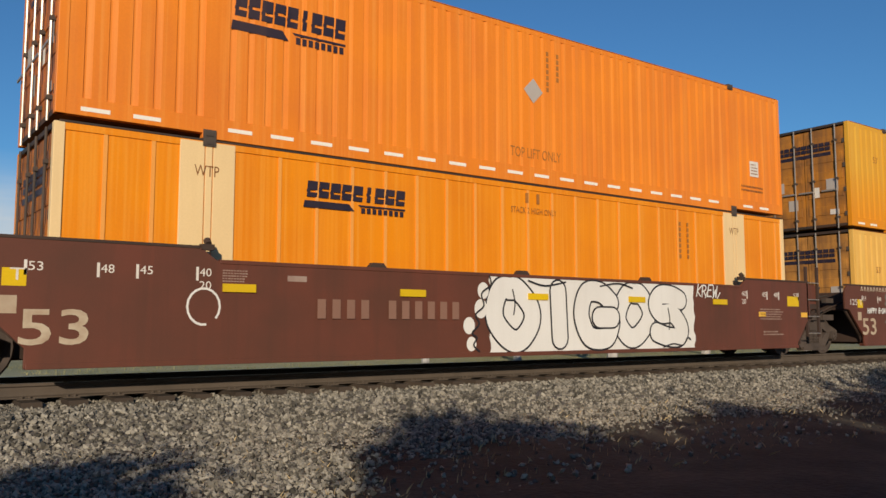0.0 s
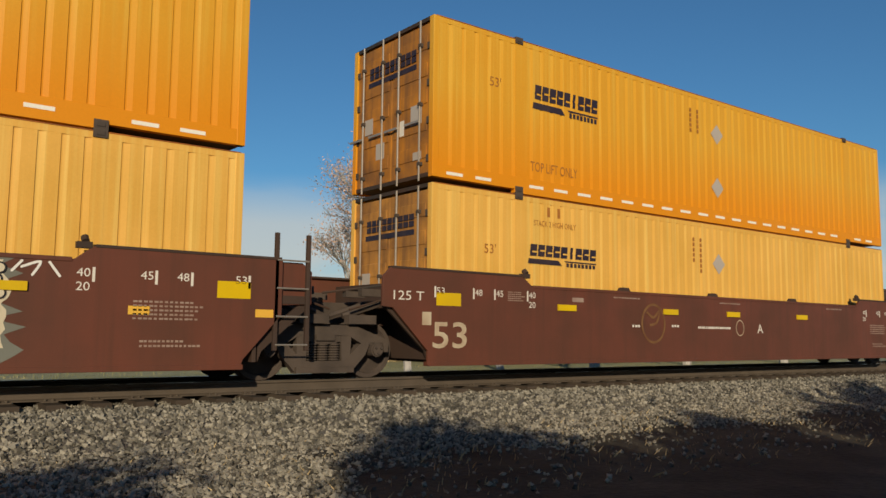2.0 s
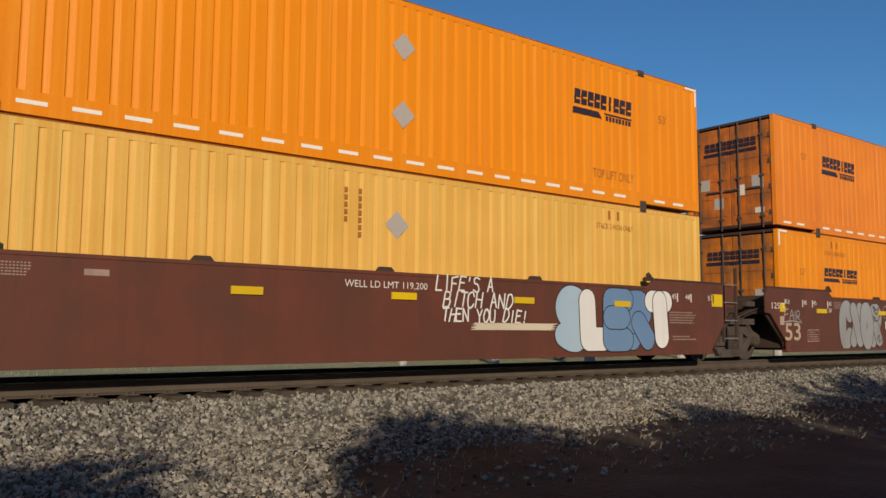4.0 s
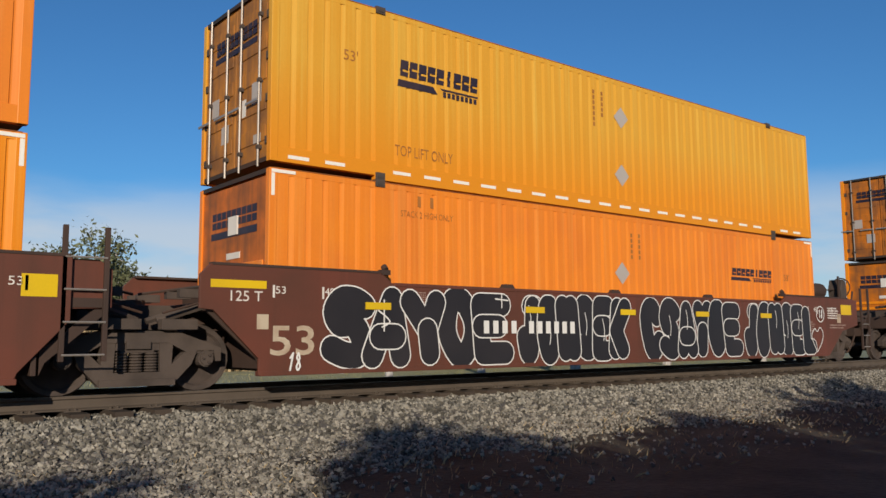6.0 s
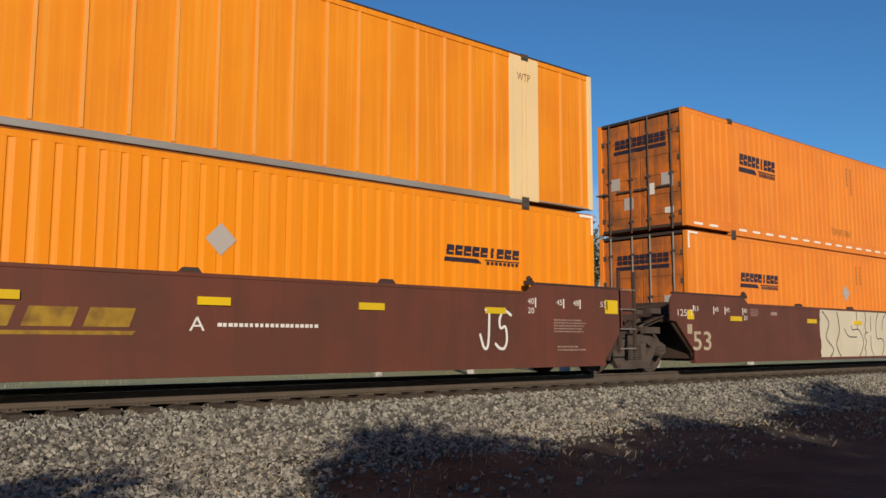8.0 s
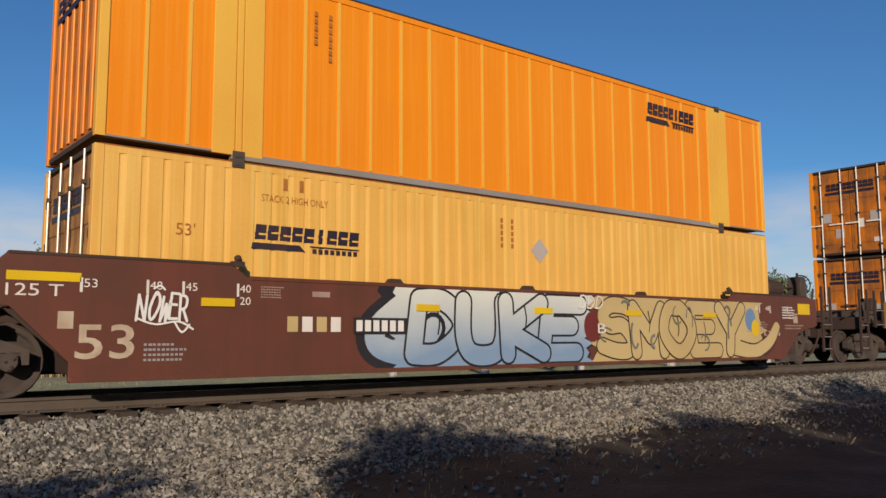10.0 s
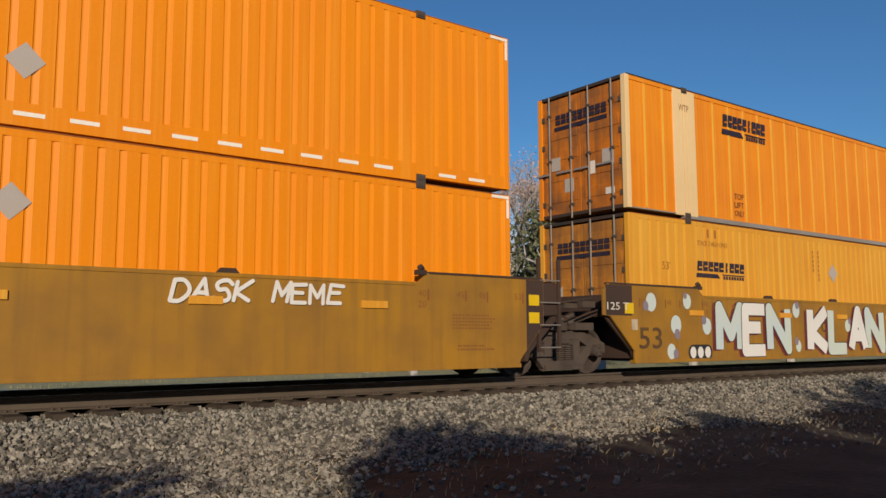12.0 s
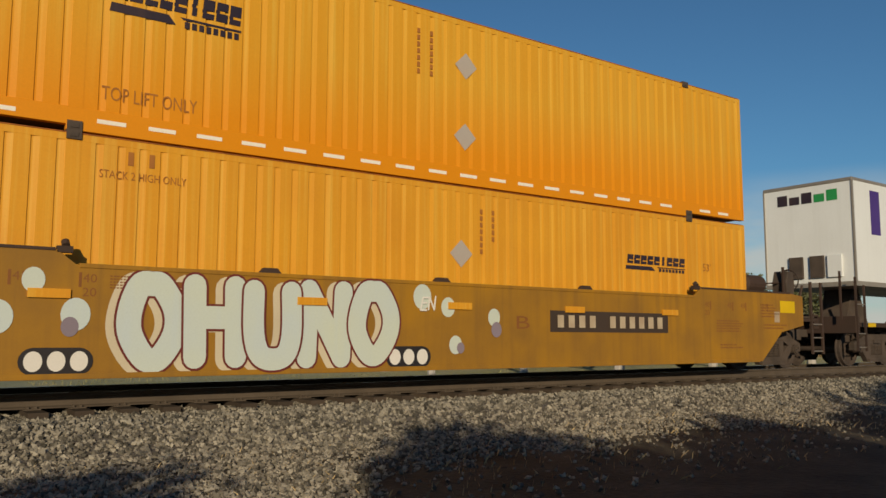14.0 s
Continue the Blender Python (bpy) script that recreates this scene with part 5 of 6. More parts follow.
    drawn(c[1], [[(2.6, 0.42), (3.2, 0.34), (4.2, 0.42)], [(4.6, 0.38), (5.6, 0.36), (6.3, 0.46)], [(3.2, 1.45), (3.8, 1.52), (4.6, 1.4), (5.2, 1.5)],
                 [(8.0, 0.4), (9.2, 0.36), (10.6, 0.4), (11.8, 0.36)], [(7.55, 0.3), (7.6, 0.9), (7.55, 1.5)]], 0.022, black_paint, 0.0265)
    tag(c[1], "LA", 6.86, 7.2, 0.86, 1.2)
    tag(c[1], "HAPPY B-DAY", -0.1, 0.95, 1.05, 1.17)
    drawn(c[1], [[(-0.35 + 0.16 * k, 1.62), (-0.3 + 0.16 * k, 1.72), (-0.26 + 0.16 * k, 1.62)] for k in range(14)], 0.022, cream_spray)
    spots(c[1], [(7.3, 1.45, 0.1), (7.3, 0.55, 0.11), (7.42, 0.5, 0.1)], cream_spray)
    drawn(c[1], [[(14.2 - 1.0, 1.4), (13.3, 1.52)], [(13.3, 1.45), (13.5, 1.52), (13.42, 1.36)], [(13.6, 1.52), (13.72, 1.36)]], 0.03, white_spray)
    # 2: plain, with a round worn emblem
    worn = surface("worn_emblem_paint", (0.2, 0.1, 0.04), 0.7, second=(0.12, 0.045, 0.022), amount=0.9, big=4)
    drawn(c[2], [[(5.4 + 0.36 * math.cos(a * 0.5), 0.98 + 0.38 * math.sin(a * 0.5)) for a in range(14)], [(5.2, 1.2), (5.4, 1.1), (5.6, 1.25), (5.5, 1.0), (5.3, 0.95)]], 0.05, worn)
    for a, b, z in ((4.75, 5.0, 0.88), (6.0, 6.25, 0.9), (6.9, 8.1, 0.88)):
        bars("small_print", a, b, z, z + 0.1, SIDE - 0.003, round((b - a) * 8), 1, white_paint, c[2])
    for a in (4.2, 7.7, 12.3):
        bars("small_print", a, a + 0.8, 1.44, 1.5, SIDE - 0.003, 6, 1, faint_print, c[2])
    lettering("lettering", "A", 9.15, 9.38, 0.82, 1.04, SIDE - 0.003, white_paint, c[2])
    drawn(c[2], [[(8.45 + 0.15 * math.cos(a * 0.5), 0.93 + 0.17 * math.sin(a * 0.5)) for a in range(14)]], 0.02, cream_stencil)
    # 3: a hand-written line and a blue throw-up
    for text, a, b, z0, z1 in (("LIFE'S A", 8.45, 9.72, 1.34, 1.58), ("BITCH AND", 8.6, 10.15, 1.08, 1.32), ("THEN YOU DIE!", 8.58, 10.5, 0.84, 1.05)):
        tag(c[3], text, a, b, z0, z1)
    wavy_patch(c[3], 9.3, 11.2, 0.7, 0.82, cream_spray, 31, 0.1)
    throw_up(c[3], "SLERT", 11.2, 14.72, 0.27, 1.55, 0.44, [blue_spray, white_spray, steel_blue_spray, steel_blue_spray, white_spray], black_paint, 0.02, overlap=0.42, tilt=6, seed=12, layered=True)
    lettering("lettering", "WELL LD LMT 119,200", 6.75, 8.3, 1.34, 1.45, SIDE - 0.003, white_paint, c[3])
    # 4: a silver throw-up, then black and white ones
    throw_up(c[4], "CXOR", 2.3, 4.75, 0.24, 1.53, 0.36, [silver_spray], dark_steel, 0.02, overlap=0.36, seed=20, tilt=4, layered=True)
    drawn(c[4], [[(4.2, 1.4), (4.3, 1.25), (4.45, 1.2), (4.55, 1.4), (4.4, 1.3), (4.2, 1.42)], [(4.2, 1.15), (4.4, 1.0), (4.6, 1.18)], [(4.35, 0.5), (4.5, 0.62), (4.48, 0.42), (4.62, 0.5)],
                 [(4.38, 0.34), (4.5, 0.3), (4.65, 0.36)]], 0.02, dark_steel, 0.0265)
    drawn(c[4], [[(4.97 + 0.16 * math.cos(a * 0.5), 1.25 + 0.17 * math.sin(a * 0.5)) for a in range(14)]], 0.02, silver_spray)
    throw_up(c[4], "CSAYBE", 5.5, 9.8, 0.27, 1.57, 0.38, [black_paint], white_spray, 0.024, overlap=0.34, seed=60, tilt=7, stems=0.3, layered=True)
    throw_up(c[4], "JONSEL", 9.85, 13.25, 0.28, 1.52, 0.3, [white_spray], black_paint, 0.022, overlap=0.28, seed=70, tilt=7, stems=0.3, layered=True)
    drawn(c[4], [[(9.1, 1.36), (9.5, 1.36)], [(9.3, 1.18), (9.3, 1.5)], [(9.15, 0.75), (9.3, 0.95), (9.28, 0.6)], [(9.4, 0.9), (9.5, 0.78), (9.38, 0.66), (9.5, 0.6)]], 0.024, white_spray, 0.0265)
    s = Shape()
    for a in (4.94, 5.15, 5.36):
        s.box(a, a + 0.15, SIDE - 0.003, SIDE, 0.78, 1.0)
    each("number_mark", s, white_paint, c[4])
    drawn(c[4], [[(13.5, 1.3 - 0.16 * k), (13.62, 1.2 - 0.16 * k), (13.72, 1.32 - 0.16 * k), (13.8, 1.18 - 0.16 * k)] for k in range(6)], 0.03, white_spray)
    drawn(c[4], [[(-0.38, 1.0), (-0.32, 1.22), (-0.18, 1.24)], [(-0.36, 1.1), (-0.2, 1.13)], [(-0.12, 0.98), (-0.02, 1.22), (0.06, 0.98)], [(-0.08, 1.08), (0.06, 1.1)], [(0.13, 1.2), (0.13, 1.0)],
                 [(0.2, 0.98), (0.22, 1.2), (0.34, 1.18), (0.3, 1.08), (0.22, 1.08), (0.4, 0.96)], [(-0.42, 0.93), (0.0, 0.96), (0.42, 0.92)]], 0.026, silver_spray)
    part("notice_frame", stroke([(0.71, 0.46), (1.25, 0.47), (1.25, 0.75), (0.71, 0.74), (0.71, 0.46)], 0.015), cream_stencil, c[4], at=(0, -0.003, 0))
    bars("small_print", 0.78, 1.2, 0.5, 0.72, SIDE - 0.003, 5, 4, faint_print, c[4])
    # 5: black throw-ups with a white line along the whole side
    for word, a, b, sd in (("SAYOE", 0.72, 4.62, 1), ("JONSEK", 4.72, 7.9, 2), ("CSAYOE", 8.25, 12.0, 3), ("JONSEL", 12.1, 15.5, 4)):
        throw_up(c[5], word, a, b, 0.24, 1.56, 0.38, [black_paint], white_spray, 0.022, overlap=0.3, seed=100 * sd, tilt=8, stems=0.3, layered=True)
    drawn(c[5], [[(15.75 + 0.2 * math.cos(a * 0.5), 1.3 + 0.2 * math.sin(a * 0.5)) for a in range(14)],
                 [(15.5, 0.32), (15.25, 0.7), (15.4, 0.92), (15.55, 0.85), (15.7, 0.95), (15.85, 0.8), (15.75, 0.55), (15.5, 0.32)],
                 [(1.85, 1.25), (1.72, 1.18), (1.85, 1.08), (1.95, 0.98), (1.8, 0.9)], [(1.84, 1.32), (1.84, 0.84)], [(4.2, 1.4), (4.5, 1.38)], [(4.35, 1.25), (4.35, 1.5)]], 0.024, white_spray, 0.0265)
    tag(c[5], "18", 15.65, 15.87, 1.2, 1.4)
    tag(c[5], "18", 0.15, 0.42, 0.27, 0.5)
    car_number(c[5], 3.89, 6.29, 0.8, 1.02, white_spray)
    # 6: grey throw-up, faded yellow mark
    throw_up(c[6], "EKBON", 1.55, 3.9, 0.29, 1.2, 0.28, [silver_spray], black_paint, 0.022, seed=9, overlap=0.25, tilt=5)
    logo_yellow = surface("faded_yellow_mark", (0.35, 0.2, 0.02), 0.6, second=(0.14, 0.06, 0.02), amount=0.9, big=5)
    for k in range(4):
        x = 4.05 + k * 0.7
        part("logo", Shape().prism([(x, 0.86), (x + 0.56, 0.86), (x + 0.64, 1.1), (x + 0.08, 1.1)], SIDE - 0.003, SIDE), logo_yellow, c[6])
    part("logo_bar", Shape().prism([(3.9, 0.76), (6.75, 0.76), (6.8, 0.81), (3.9, 0.81)], SIDE - 0.003, SIDE), logo_yellow, c[6])
    tag(c[6], "FUBOR", 0.0, 0.95, 1.0, 1.3)
    tag(c[6], "JS", 12.7, 13.4, 0.6, 1.25, thick=0.08)
    bars("small_print", 7.9, 9.5, 0.86, 0.97, SIDE - 0.003, 12, 1, white_paint, c[6])
    lettering("lettering", "A", 7.5, 7.72, 0.82, 1.02, SIDE - 0.003, white_paint, c[6])
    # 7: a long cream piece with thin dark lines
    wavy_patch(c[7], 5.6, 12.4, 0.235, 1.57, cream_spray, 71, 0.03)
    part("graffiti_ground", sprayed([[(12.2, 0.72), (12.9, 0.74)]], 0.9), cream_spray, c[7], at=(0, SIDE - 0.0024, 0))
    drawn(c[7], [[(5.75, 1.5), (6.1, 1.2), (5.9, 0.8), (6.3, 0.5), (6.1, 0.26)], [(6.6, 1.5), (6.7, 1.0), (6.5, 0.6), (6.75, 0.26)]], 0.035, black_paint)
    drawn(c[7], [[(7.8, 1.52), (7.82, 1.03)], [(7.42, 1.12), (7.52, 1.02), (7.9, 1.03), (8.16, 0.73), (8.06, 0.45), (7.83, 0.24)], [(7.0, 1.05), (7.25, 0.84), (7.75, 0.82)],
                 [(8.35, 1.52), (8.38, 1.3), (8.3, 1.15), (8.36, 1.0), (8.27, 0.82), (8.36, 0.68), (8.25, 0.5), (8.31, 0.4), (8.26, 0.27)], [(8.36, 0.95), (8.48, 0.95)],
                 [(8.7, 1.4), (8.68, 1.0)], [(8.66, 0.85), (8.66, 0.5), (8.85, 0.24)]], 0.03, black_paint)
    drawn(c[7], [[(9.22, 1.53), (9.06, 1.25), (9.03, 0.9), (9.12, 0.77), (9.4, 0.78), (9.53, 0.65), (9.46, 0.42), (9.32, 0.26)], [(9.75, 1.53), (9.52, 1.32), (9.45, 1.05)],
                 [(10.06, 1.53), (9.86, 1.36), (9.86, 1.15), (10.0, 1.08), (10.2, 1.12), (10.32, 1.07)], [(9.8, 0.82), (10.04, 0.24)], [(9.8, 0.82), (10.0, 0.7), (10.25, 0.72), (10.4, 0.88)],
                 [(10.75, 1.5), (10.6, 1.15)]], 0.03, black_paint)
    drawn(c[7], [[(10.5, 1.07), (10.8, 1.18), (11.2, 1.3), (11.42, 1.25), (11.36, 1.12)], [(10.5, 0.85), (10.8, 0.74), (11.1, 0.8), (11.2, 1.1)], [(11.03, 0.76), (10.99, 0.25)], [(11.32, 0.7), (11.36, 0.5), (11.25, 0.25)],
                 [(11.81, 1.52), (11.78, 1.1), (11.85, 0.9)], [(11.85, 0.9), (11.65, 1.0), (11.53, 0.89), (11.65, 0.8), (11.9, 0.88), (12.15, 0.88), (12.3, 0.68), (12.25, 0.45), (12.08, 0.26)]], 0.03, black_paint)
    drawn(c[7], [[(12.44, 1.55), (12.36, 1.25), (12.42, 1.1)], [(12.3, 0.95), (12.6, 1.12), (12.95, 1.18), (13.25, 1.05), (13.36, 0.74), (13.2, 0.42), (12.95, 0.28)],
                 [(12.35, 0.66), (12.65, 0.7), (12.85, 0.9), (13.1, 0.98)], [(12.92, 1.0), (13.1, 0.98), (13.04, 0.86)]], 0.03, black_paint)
    part("weight_patch", Shape().box(10.0, 11.5, SIDE - 0.012, SIDE - 0.0115, 0.9, 1.0), surface("tan_patch", (0.5, 0.42, 0.3), 0.6), c[7])
    lettering("lettering", "LD LMT 117,400 PER UNIT", 10.05, 11.45, 0.92, 0.98, SIDE - 0.029, stencil, c[7])
    # 8: a white and blue piece, then a tan one
    two_tone = surface("white_spray_paint_over_blue", (0.72, 0.68, 0.55), 0.6, second=(0.5, 0.55, 0.5), amount=0.5, fade=(0.20, 0.29, 0.40))
    wavy_patch(c[8], 4.2, 9.15, 0.24, 1.56, black_paint, 83, 0.16, lift=0.0008)
    wavy_patch(c[8], 4.5, 9.1, 0.27, 1.54, two_tone, 83, 0.16, lift=0.0024)
    part("graffiti_ground", sprayed([smooth([(4.7, 1.35), (4.1, 0.9), (4.2, 0.55), (4.9, 0.5), (5.3, 0.9)])], 0.52), black_paint, c[8], at=(0, SIDE - 0.0036, 0))
    part("graffiti_letter", sprayed([smooth([(4.8, 1.35), (4.2, 0.9), (4.25, 0.6), (4.9, 0.5), (5.3, 0.9)])], 0.36), two_tone, c[8], at=(0, SIDE - 0.0046, 0))
    wavy_patch(c[8], 9.2, 15.3, 0.24, 1.55, tan_spray, 80, 0.2, lift=0.0018)
    throw_up(c[8], "DUKE", 4.75, 9.0, 0.26, 1.57, 0.32, [two_tone], black_paint, 0.04, overlap=0.3, tilt=9, seed=11, stems=0.5)
    throw_up(c[8], "SMOEY", 9.3, 14.5, 0.26, 1.56, 0.3, [tan_spray], dark_steel, 0.03, overlap=0.3, tilt=9, seed=13, stems=0.5)
    accents(c[8], 9.3, 14.4, 0.4, 1.45, 9, grey_spray, 9, 0.05, 0.0262)
    part("graffiti_ground", sprayed([smooth([(14.0, 0.5), (14.8, 0.4), (15.5, 0.6), (15.9, 0.95)])], 0.3), tan_spray, c[8], at=(0, SIDE - 0.004, 0))
    drawn(c[8], [[(13.9, 0.34), (14.8, 0.25), (15.6, 0.42), (16.05, 0.95)], [(14.3, 0.66), (14.9, 0.58), (15.4, 0.75)]], 0.03, dark_steel, 0.01)
    spots(c[8], [(14.75, 1.15, 0.26)], steel_blue_spray, 0.005)
    spots(c[8], [(14.95, 0.95, 0.2)], yellow_tape, 0.007)
    spots(c[8], [(9.2, 0.95, 0.3)], maroon_spray)
    tag(c[8], "DDD", 8.8, 9.5, 1.3, 1.52)
    lettering("lettering", "B", 9.32, 9.56, 0.82, 1.02, SIDE - 0.029, white_paint, c[8])
    for k in range(4):
        each("mark_block", Shape().box(2.65 + k * 0.24, 2.82 + k * 0.24, SIDE - 0.003, SIDE, 0.83, 1.05), white_paint if k % 2 else tan_spray, c[8])
    part("number_mark", Shape().box(3.75, 4.75, SIDE - 0.0285, SIDE - 0.028, 0.8, 1.05), black_paint, c[8])
    s = Shape()
    for k in range(6):
        s.box(3.8 + k * 0.155, 3.91 + k * 0.155, SIDE - 0.031, SIDE - 0.0295, 0.84, 1.01)
    each("car_number", s, white_spray, c[8])
    tag(c[8], "NOWER", 0.5, 1.2, 0.98, 1.3, thick=0.04)
    drawn(c[8], [[(0.5, 1.0), (0.75, 0.92), (1.05, 0.96), (1.25, 0.86)], [(1.0, 0.95), (1.1, 0.82), (1.2, 0.92)], [(0.72, 1.38), (0.8, 1.42), (0.86, 1.37)]], 0.026, white_spray, 0.0265)
    bars("small_print", 0.62, 1.2, 0.44, 0.7, SIDE - 0.003, 6, 4, silver_spray, c[8])
    lettering("lettering", "L 200-S", 15.35, 16.05, 0.78, 0.88, SIDE - 0.003, white_paint, c[8])
    # 9 to 11: mustard cars
    plate = surface("dark_number_panel", (0.06, 0.04, 0.03), 0.6)
    car_number(c[9], 3.1, 6.05, 0.86, 1.08, cream_stencil, plate)
    lettering("lettering", "A", 6.6, 6.9, 0.83, 1.07, SIDE - 0.003, stencil, c[9])
    tag(c[9], "DASK MEME", 9.95, 12.55, 1.22, 1.48, thick=0.1)
    throw_up(c[10], "MEN", 2.38, 5.4, 0.25, 1.54, 0.27, [mint_spray, white_spray], black_paint, 0.02, overlap=0.12, tilt=3, seed=14, square=True, shadow=maroon_spray)
    throw_up(c[10], "KLAN", 6.1, 10.12, 0.25, 1.55, 0.3, [white_spray, mint_spray], black_paint, 0.02, overlap=0.14, tilt=3, seed=15, square=True, shadow=maroon_spray)
    lettering("lettering", "C", 6.78, 6.95, 0.85, 1.1, SIDE - 0.029, black_paint, c[10])
    spots(c[10], [(0.25, 1.42, 0.19), (1.42, 1.46, 0.16), (1.03, 0.97, 0.2), (2.08, 0.95, 0.18), (0.86, 0.43, 0.16), (5.65, 1.35, 0.18), (5.7, 0.5, 0.14), (8.1, 1.0, 0.16), (11.54, 0.85, 0.18), (10.85, 0.7, 0.13)], mint_spray)
    lilac = surface("lilac_spray_paint", (0.25, 0.2, 0.24), 0.6)
    spots(c[10], [(0.08, 1.34, 0.1), (1.06, 0.78, 0.11), (1.98, 1.08, 0.1), (1.0, 0.38, 0.1), (1.36, 1.58, 0.07), (5.7, 1.48, 0.1), (5.62, 0.62, 0.1), (8.2, 1.12, 0.08), (11.48, 1.0, 0.1), (10.95, 0.42, 0.1)], lilac, 0.0095)
    dots_row(c[10], 1.58, 0.4)
    dots_row(c[10], 10.28, 0.42, 0.12, 4)
    tag(c[10], "OHUNO", 10.35, 11.0, 1.28, 1.5)
    tag(c[10], "2017", 10.25, 10.7, 0.72, 0.9)
    tag(c[10], "W", 10.6, 10.85, 1.0, 1.16)
    throw_up(c[11], "OHUNO", 2.5, 6.68, 0.24, 1.58, 0.3, [mint_spray], maroon_spray, 0.03, overlap=0.12, tilt=3, seed=16, shadow=cream_spray)
    spots(c[11], [(0.2, 1.5, 0.15), (1.2, 0.94, 0.2), (1.56, 1.38, 0.15), (2.04, 0.98, 0.2), (7.1, 1.35, 0.2), (7.6, 1.2, 0.16), (8.55, 1.05, 0.15), (7.75, 0.6, 0.15)], mint_spray)
    spots(c[11], [(1.98, 0.83, 0.12), (1.12, 0.76, 0.11), (8.6, 0.85, 0.13), (7.85, 0.55, 0.09)], lilac, 0.0095)
    tag(c[11], "EN", 7.05, 7.35, 1.15, 1.35)
    dots_row(c[11], 1.6, 0.42)
    dots_row(c[11], 6.6, 0.42)
    car_number(c[11], 9.95, 12.9, 0.9, 1.12, cream_stencil, plate)
    lettering("lettering", "B", 9.05, 9.35, 0.87, 1.1, SIDE - 0.003, stencil, c[11])
    for u in (10, 11):
        x = -0.93
        part("dark_end_patch", Shape().box(x - 0.15, -0.32, SIDE - 0.0015, SIDE - 0.0005, 1.14, 1.73), soot_shade_brown, c[u])


paint_cars()


# ---- trailer on a flat car behind the last well ----
def trailer_and_flat():
    place = WELLS[11] + LEN + 3.71
    flat = thing("flat_car", "dark grimy flat car under a white trailer", "rail car", pose(place, YC, 0))
    MOVING.append((flat, place, 0))
    part("deck", Shape().box(0.9, 17.5, -1.3, 1.3, 1.02, 1.14).box(1.2, 17.2, -0.35, 0.35, 0.7, 1.02), soot_shade_brown, flat, bevel=0.01)
    part("end_sill", Shape().box(0.75, 0.95, -1.42, 1.42, 0.86, 1.3), soot_shade_brown, flat, bevel=0.01)
    part("coupler", Shape().box(0.2, 0.8, -0.09, 0.09, 0.76, 0.96).box(0.02, 0.3, -0.19, 0.16, 0.68, 1.02), grime, flat, bevel=0.02)
    part("hitch", Shape().prism([(2.2, 1.14), (3.4, 1.14), (2.95, 2.1), (2.6, 2.1)], -0.4, 0.4), grime, flat, "trailer hitch stand", bevel=0.01)
    each("grab_post", Shape().box(0.78, 0.82, -1.45, -1.4, 0.4, 2.3).box(1.2, 1.24, -1.45, -1.4, 0.4, 2.1).box(0.5, 0.54, -1.2, -1.15, 1.2, 2.45), soot_shade_brown, flat)
    each("ladder_rung", Shape().tube((0.8, -1.43, 0.5), (1.22, -1.43, 0.5), 0.015, 6).tube((0.8, -1.43, 0.85), (1.22, -1.43, 0.85), 0.015, 6).tube((0.8, -1.43, 1.6), (1.22, -1.43, 1.6), 0.015, 6), galvanised, flat)
    part("reflector", Shape().box(1.6, 2.0, -1.306, -1.303, 1.03, 1.13).box(2.6, 2.8, -1.306, -1.303, 1.03, 1.13), yellow_tape, flat)
    truck(flat, 2.45)
    truck(flat, 15.9)
    tp = place + 1.14
    tr = thing("semi_trailer", "white box trailer standing on a flat car", "trailer", pose(tp, YC, 0))
    MOVING.append((tr, tp, 0))
    part("body", Shape().box(0.02, 14.4, -1.295, 1.295, 2.2, 4.93), white_panel, tr, bevel=0.03)
    part("roof_trim", Shape().box(0, 14.42, -1.3, 1.3, 4.88, 4.98), galvanised, tr, "grey metal roof edge", bevel=0.02)
    part("bottom_rail", Shape().box(0, 14.42, -1.3, 1.3, 2.1, 2.22), galvanised, tr, "grey metal bottom rail")
    for y in (-1.3, 1.26):
        part("corner_post", Shape().box(-0.004, 0.06, y, y + 0.04, 2.2, 4.9), galvanised, tr)
    for i in range(5):
        y0 = 0.86 - i * 0.36
        part("logo_block", Shape().box(0.012, 0.016, y0 - 0.3, y0, 4.42, 4.72 if i % 2 == 0 else 4.64), navy if i < 3 else logo_green, tr, "dark logo block")
    part("logo_block", Shape().box(0.9, 1.4, -1.301, -1.297, 3.5, 4.7), logo_purple, tr, "large purple logo")
    for y0 in (-0.75, -0.25, 0.35):
        part("coupling_box", Shape().box(-0.05, 0.02, y0 - 0.2, y0 + 0.2, 2.35, 2.95), grime if y0 > -0.3 else white_panel, tr, bevel=0.01)
    for y in (-0.9, 0.9):
        part("landing_leg", Shape().box(2.6, 2.75, y - 0.07, y + 0.07, 1.2, 2.15).box(2.5, 2.85, y - 0.15, y + 0.15, 1.14, 1.2), grime, tr)
        for x in (11.6, 12.9):
            part("tyre", Shape().lathe((x, y + (0.15 if y > 0 else -0.15), 1.65), [(0.28, -0.25), (0.46, -0.25), (0.51, -0.18), (0.51, 0.18), (0.46, 0.25), (0.28, 0.25)], 20), dark_steel, tr)
    part("bogie", Shape().box(11.2, 13.4, -0.6, 0.6, 1.55, 2.12), grime, tr)


trailer_and_flat()


# ---- plants ----
bark = surface("pale_grey_bark", (0.44, 0.40, 0.36), 0.9, second=(0.2, 0.17, 0.15), amount=0.5, big=2)
dry_leaf = surface("dry_reddish_leaf", (0.50, 0.31, 0.23), 0.85, second=(0.55, 0.45, 0.38), amount=0.6, big=1.5, bump=0, pieces=0.35)
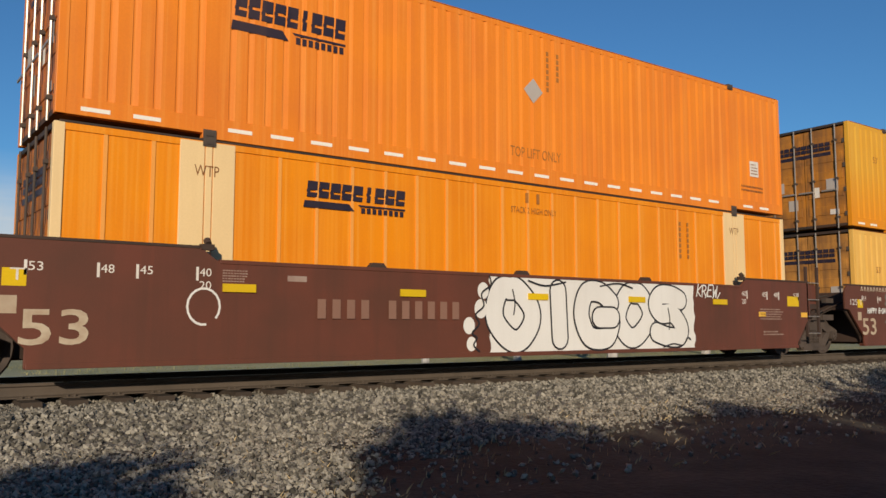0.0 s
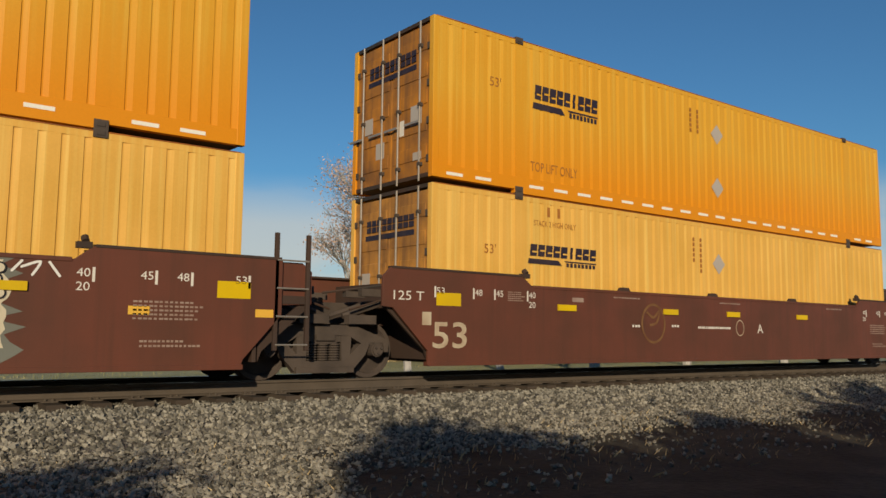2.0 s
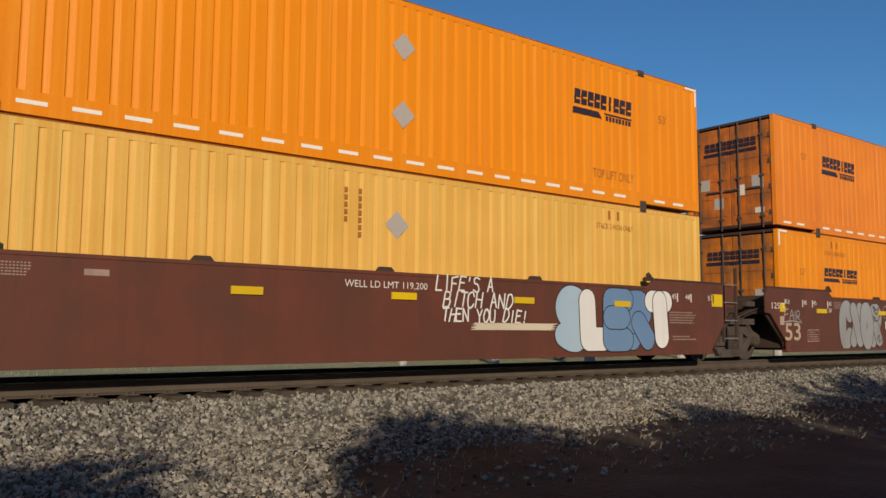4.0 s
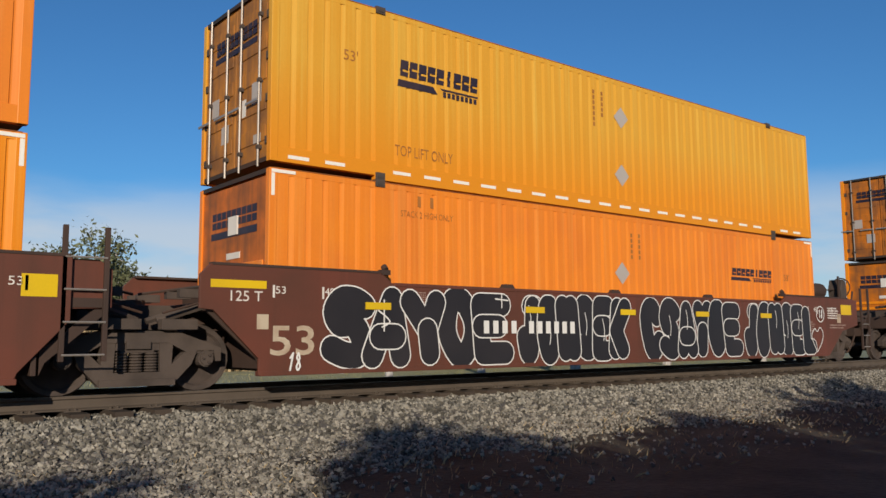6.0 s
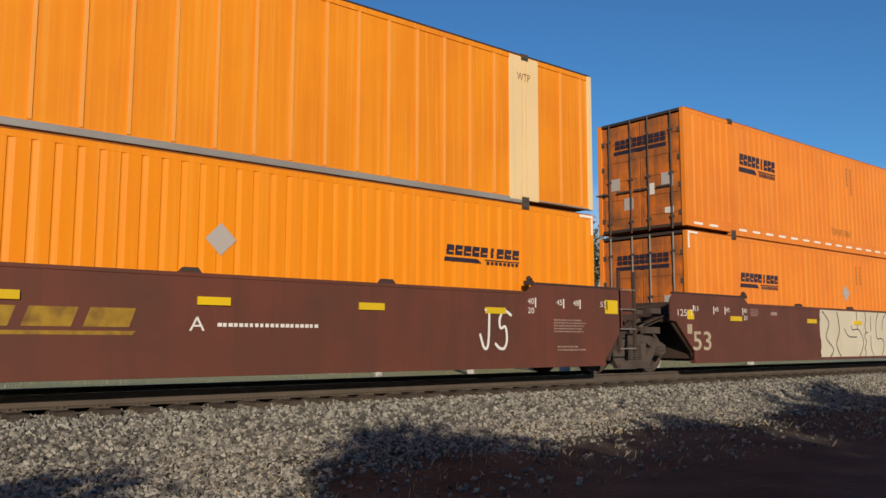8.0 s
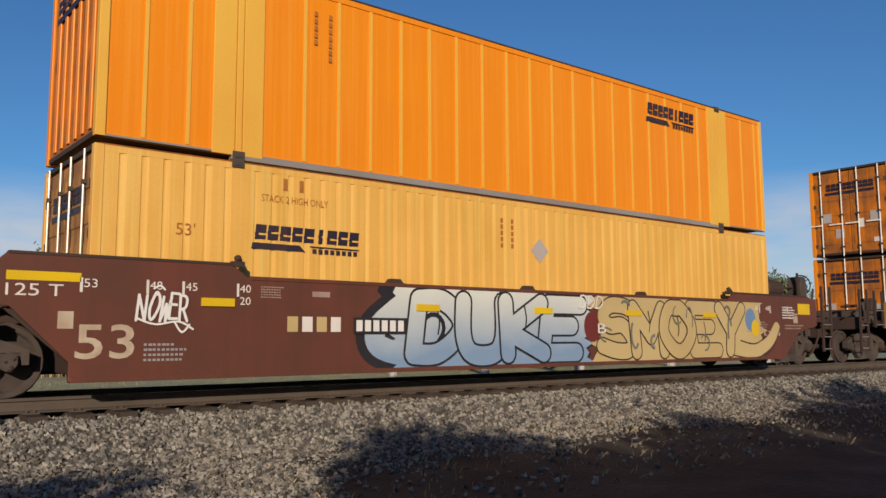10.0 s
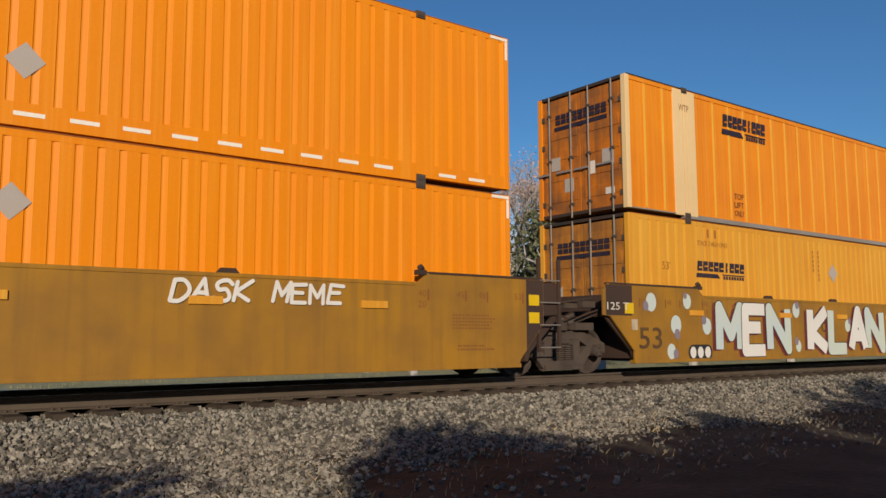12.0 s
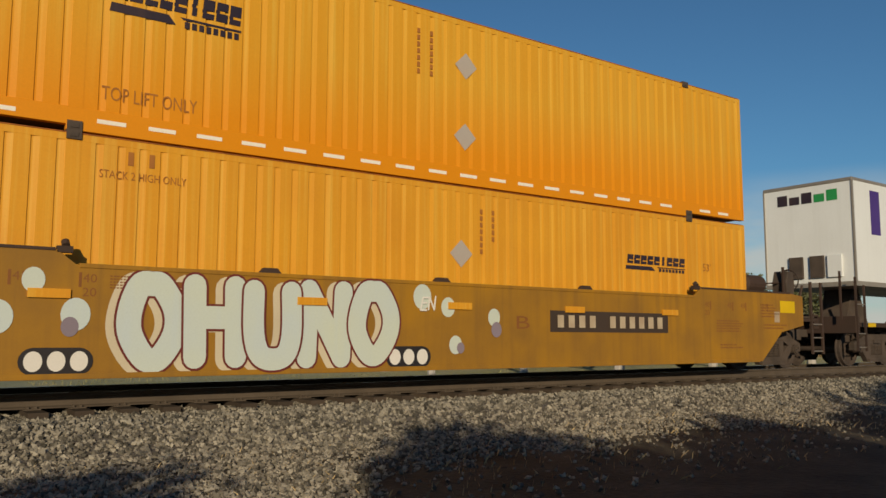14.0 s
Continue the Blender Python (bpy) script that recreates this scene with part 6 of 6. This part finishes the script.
green_leaf = surface("dull_green_leaf", (0.10, 0.11, 0.05), 0.7, second=(0.17, 0.15, 0.08), amount=0.5, big=1.0, bump=0, pieces=0.45)
reed_mat = surface("dry_tan_reed", (0.40, 0.29, 0.16), 0.9, second=(0.27, 0.2, 0.1), amount=0.6, big=0.3, bump=0, pieces=0.4)
grass_mat = surface("green_and_straw_grass", (0.22, 0.21, 0.08), 0.9, second=(0.38, 0.31, 0.17), amount=0.8, big=0.25, bump=0, pieces=0.4)


def leaf_cloud(name, centres, radius, count, size, material, seed):
    """Many small leaves, loosely gathered round the ends of branches."""
    rng = np.random.default_rng(seed)
    c = np.array(centres)
    p = c[rng.integers(0, len(c), count)] + rng.normal(size=(count, 3)) * radius
    a, b = rng.normal(size=(count, 3)), rng.normal(size=(count, 3))
    a /= np.linalg.norm(a, axis=1, keepdims=True)
    b -= a * np.sum(a * b, 1, keepdims=True)
    b /= np.linalg.norm(b, axis=1, keepdims=True)
    s = rng.uniform(0.6, 1.4, (count, 1)) * size
    v = np.stack([p - a * s, p + b * s * 0.45, p + a * s, p - b * s * 0.45], 1).reshape(-1, 3)
    me = bpy.data.meshes.new(name)
    me.from_pydata(v.tolist(), [], np.arange(count * 4).reshape(-1, 4).tolist())
    me.materials.append(material)
    return me


def tree(x, y, height, spread, label, leaf, leaves, leaf_size, seed, low=0.25, depth=5, fan=0.55, trunk=0.16, clump=0.35, kids=(2, 3, 3)):
    rnd = random.Random(seed)
    base = ground_height(y)
    ob = thing("tree", label, "tree", pose(x, y, base), "")
    wood, ends = Shape(), []

    def grow(p, d, length, r, level):
        q = p + d * length
        mid = (p + q) / 2 + Vector([rnd.uniform(-1, 1) for _ in range(3)]) * length * 0.06
        n = 7 if level < 2 else (5 if level < 4 else 3)
        wood.tube(p, mid, r, n, r * 0.85)
        wood.tube(mid, q, r * 0.85, n, r * 0.66)
        if level >= 2:
            ends.append(tuple(q))
            ends.append(tuple(mid))
        if level >= depth:
            return
        for k in range(rnd.choice(kids) + (level == 0)):
            side = Vector((rnd.gauss(0, 1), rnd.gauss(0, 1), rnd.gauss(0.1, 0.5)))
            side -= d * side.dot(d)
            side.normalize()
            e = (d + side * rnd.uniform(0.6, 1.3) * fan * spread + Vector((0, 0, 0.12))).normalized()
            grow(q if k else q, e, length * rnd.uniform(0.62, 0.86), r * rnd.uniform(0.5, 0.66), level + 1)

    lean = Vector((rnd.uniform(-0.08, 0.08), rnd.uniform(-0.08, 0.08), 1)).normalized()
    grow(Vector((0, 0, -0.1)), lean, height * low, trunk, 0)
    top = max(e[2] for e in ends)
    k = height / top
    wood.v = [(a * k, b * k, c * k if c > 0 else c) for a, b, c in wood.v]
    ends = [(a * k, b * k, c * k) for a, b, c in ends]
    part("trunk", wood, bark, ob, "pale trunk and branches")
    if leaves:
        part("crown", leaf_cloud("crown", ends, clump, leaves, leaf_size, leaf, seed), leaf, ob)
    return ob


def at_bearing(az, dist):
    return dist * math.sin(radians(az)), dist * math.cos(radians(az))


def plant():
    for az, dist, h, sp, n, sd in ((35.2, 42, 12.2, 1.0, 5200, 3), (41.6, 45, 11.8, 0.85, 4600, 8), (31.9, 46, 10.0, 0.95, 2600, 12)):
        x, y = at_bearing(az, dist)
        tree(x, y, h, sp, "bare pale tree with many dry reddish leaves", dry_leaf, n, 0.075, sd, depth=6, trunk=0.2, clump=0.34, kids=(3, 3, 4))
    for az, dist, h, sd in ((48.0, 44, 8.6, 21), (14.8, 60, 8.8, 22), (17.0, 64, 7.6, 23), (12.6, 66, 8.0, 24), (38.5, 52, 6.0, 25), (43.5, 55, 6.4, 26), (27.5, 70, 4.2, 27), (22.5, 75, 4.0, 28), (54, 60, 7.5, 29), (60, 70, 7.0, 30)):
        x, y = at_bearing(az, dist)
        tree(x, y, h, 1.25, "dull green leafy tree beyond the track", green_leaf, 7500, 0.16, sd, low=0.16, depth=5, fan=0.8, clump=0.45)
    # the row of trees behind the camera, which shades the foreground
    for x, y, h, sd, n, wide in ((-9.3, -7.0, 5.7, 61, 8000, 0.34), (-4.1, -7.0, 5.8, 41, 5200, 0.3), (-2.0, -7.0, 4.6, 63, 6000, 0.5), (-0.4, -7.0, 4.5, 42, 13000, 1.0), (3.0, -7.0, 5.2, 43, 14000, 1.0),
                              (6.2, -7.0, 6.0, 62, 12000, 0.9), (9.6, -7.0, 5.7, 46, 13000, 1.0), (15.5, -7.2, 5.7, 47, 13000, 1.1), (22.5, -7.4, 5.7, 48, 12000, 1.1)):
        tree(x, y, h, wide, "leafy tree standing behind the viewer's place", green_leaf, n, 0.15, sd, low=0.18, depth=5, fan=0.85, clump=0.33)
    rng = np.random.default_rng(9)

    def blades(name, n, x0, x1, y0, y1, lo, hi, wide, material, label, lean=0.18):
        x, y = rng.uniform(x0, x1, n), rng.uniform(y0, y1, n)
        z = np.interp(y, [p[0] for p in PROFILE], [p[1] for p in PROFILE]) - 0.03
        h = rng.uniform(lo, hi, n) * (0.75 + 0.25 * np.sin(x * 0.7) * np.sin(y * 1.3 + x * 0.23))
        dx, dy = rng.normal(size=n) * lean * h, rng.normal(size=n) * lean * h
        a = rng.uniform(0, math.pi, n)
        ux, uy = np.cos(a) * wide, np.sin(a) * wide
        v = np.stack([np.stack([x - ux, y - uy, z], 1), np.stack([x + ux, y + uy, z], 1), np.stack([x + dx * 0.4 + ux * 0.7, y + dy * 0.4 + uy * 0.7, z + h * 0.6], 1), np.stack([x + dx, y + dy, z + h], 1)], 1).reshape(-1, 3)
        me = bpy.data.meshes.new(name)
        k = np.arange(n) * 4
        me.from_pydata(v.tolist(), [], np.stack([k, k + 1, k + 2, k + 3], 1).tolist())
        me.materials.append(material)
        tagged(new(name, me), label, "grass", kind="stuff")

    blades("tall_dry_reeds", 17000, 10, 85, 45, 52, 2.2, 4.6, 0.04, reed_mat, "tall tan dry reeds beyond the track")
    blades("verge_grass", 30000, 6, 75, 24, 42, 0.05, 0.16, 0.014, grass_mat, "green and straw-coloured grass beyond the track")
    blades("foreground_weeds", 2600, -2, 24, 5.5, 9.5, 0.04, 0.16, 0.006, reed_mat, "short dry weeds on the dirt", 0.5)


plant()


def travel_rows(place, z):
    return [(t, pose(place + x, YC, z)) for t, x in TRAVEL]


def motions():
    """Runs the train past the camera and turns its wheels."""
    for ob, place, z in MOVING:
        walk(ob, travel_rows(place, z))
    ts = [k / FPS for k in range(14 * FPS + 1)]
    xs = np.interp(ts, [t for t, _ in TRAVEL], [x for _, x in TRAVEL])
    for ob, x in AXLES:
        walk(ob, [(t, pose(x, 0, WHEEL, 0, math.degrees(d / WHEEL) % 360, 0)) for t, d in zip(ts, xs)])


motions()
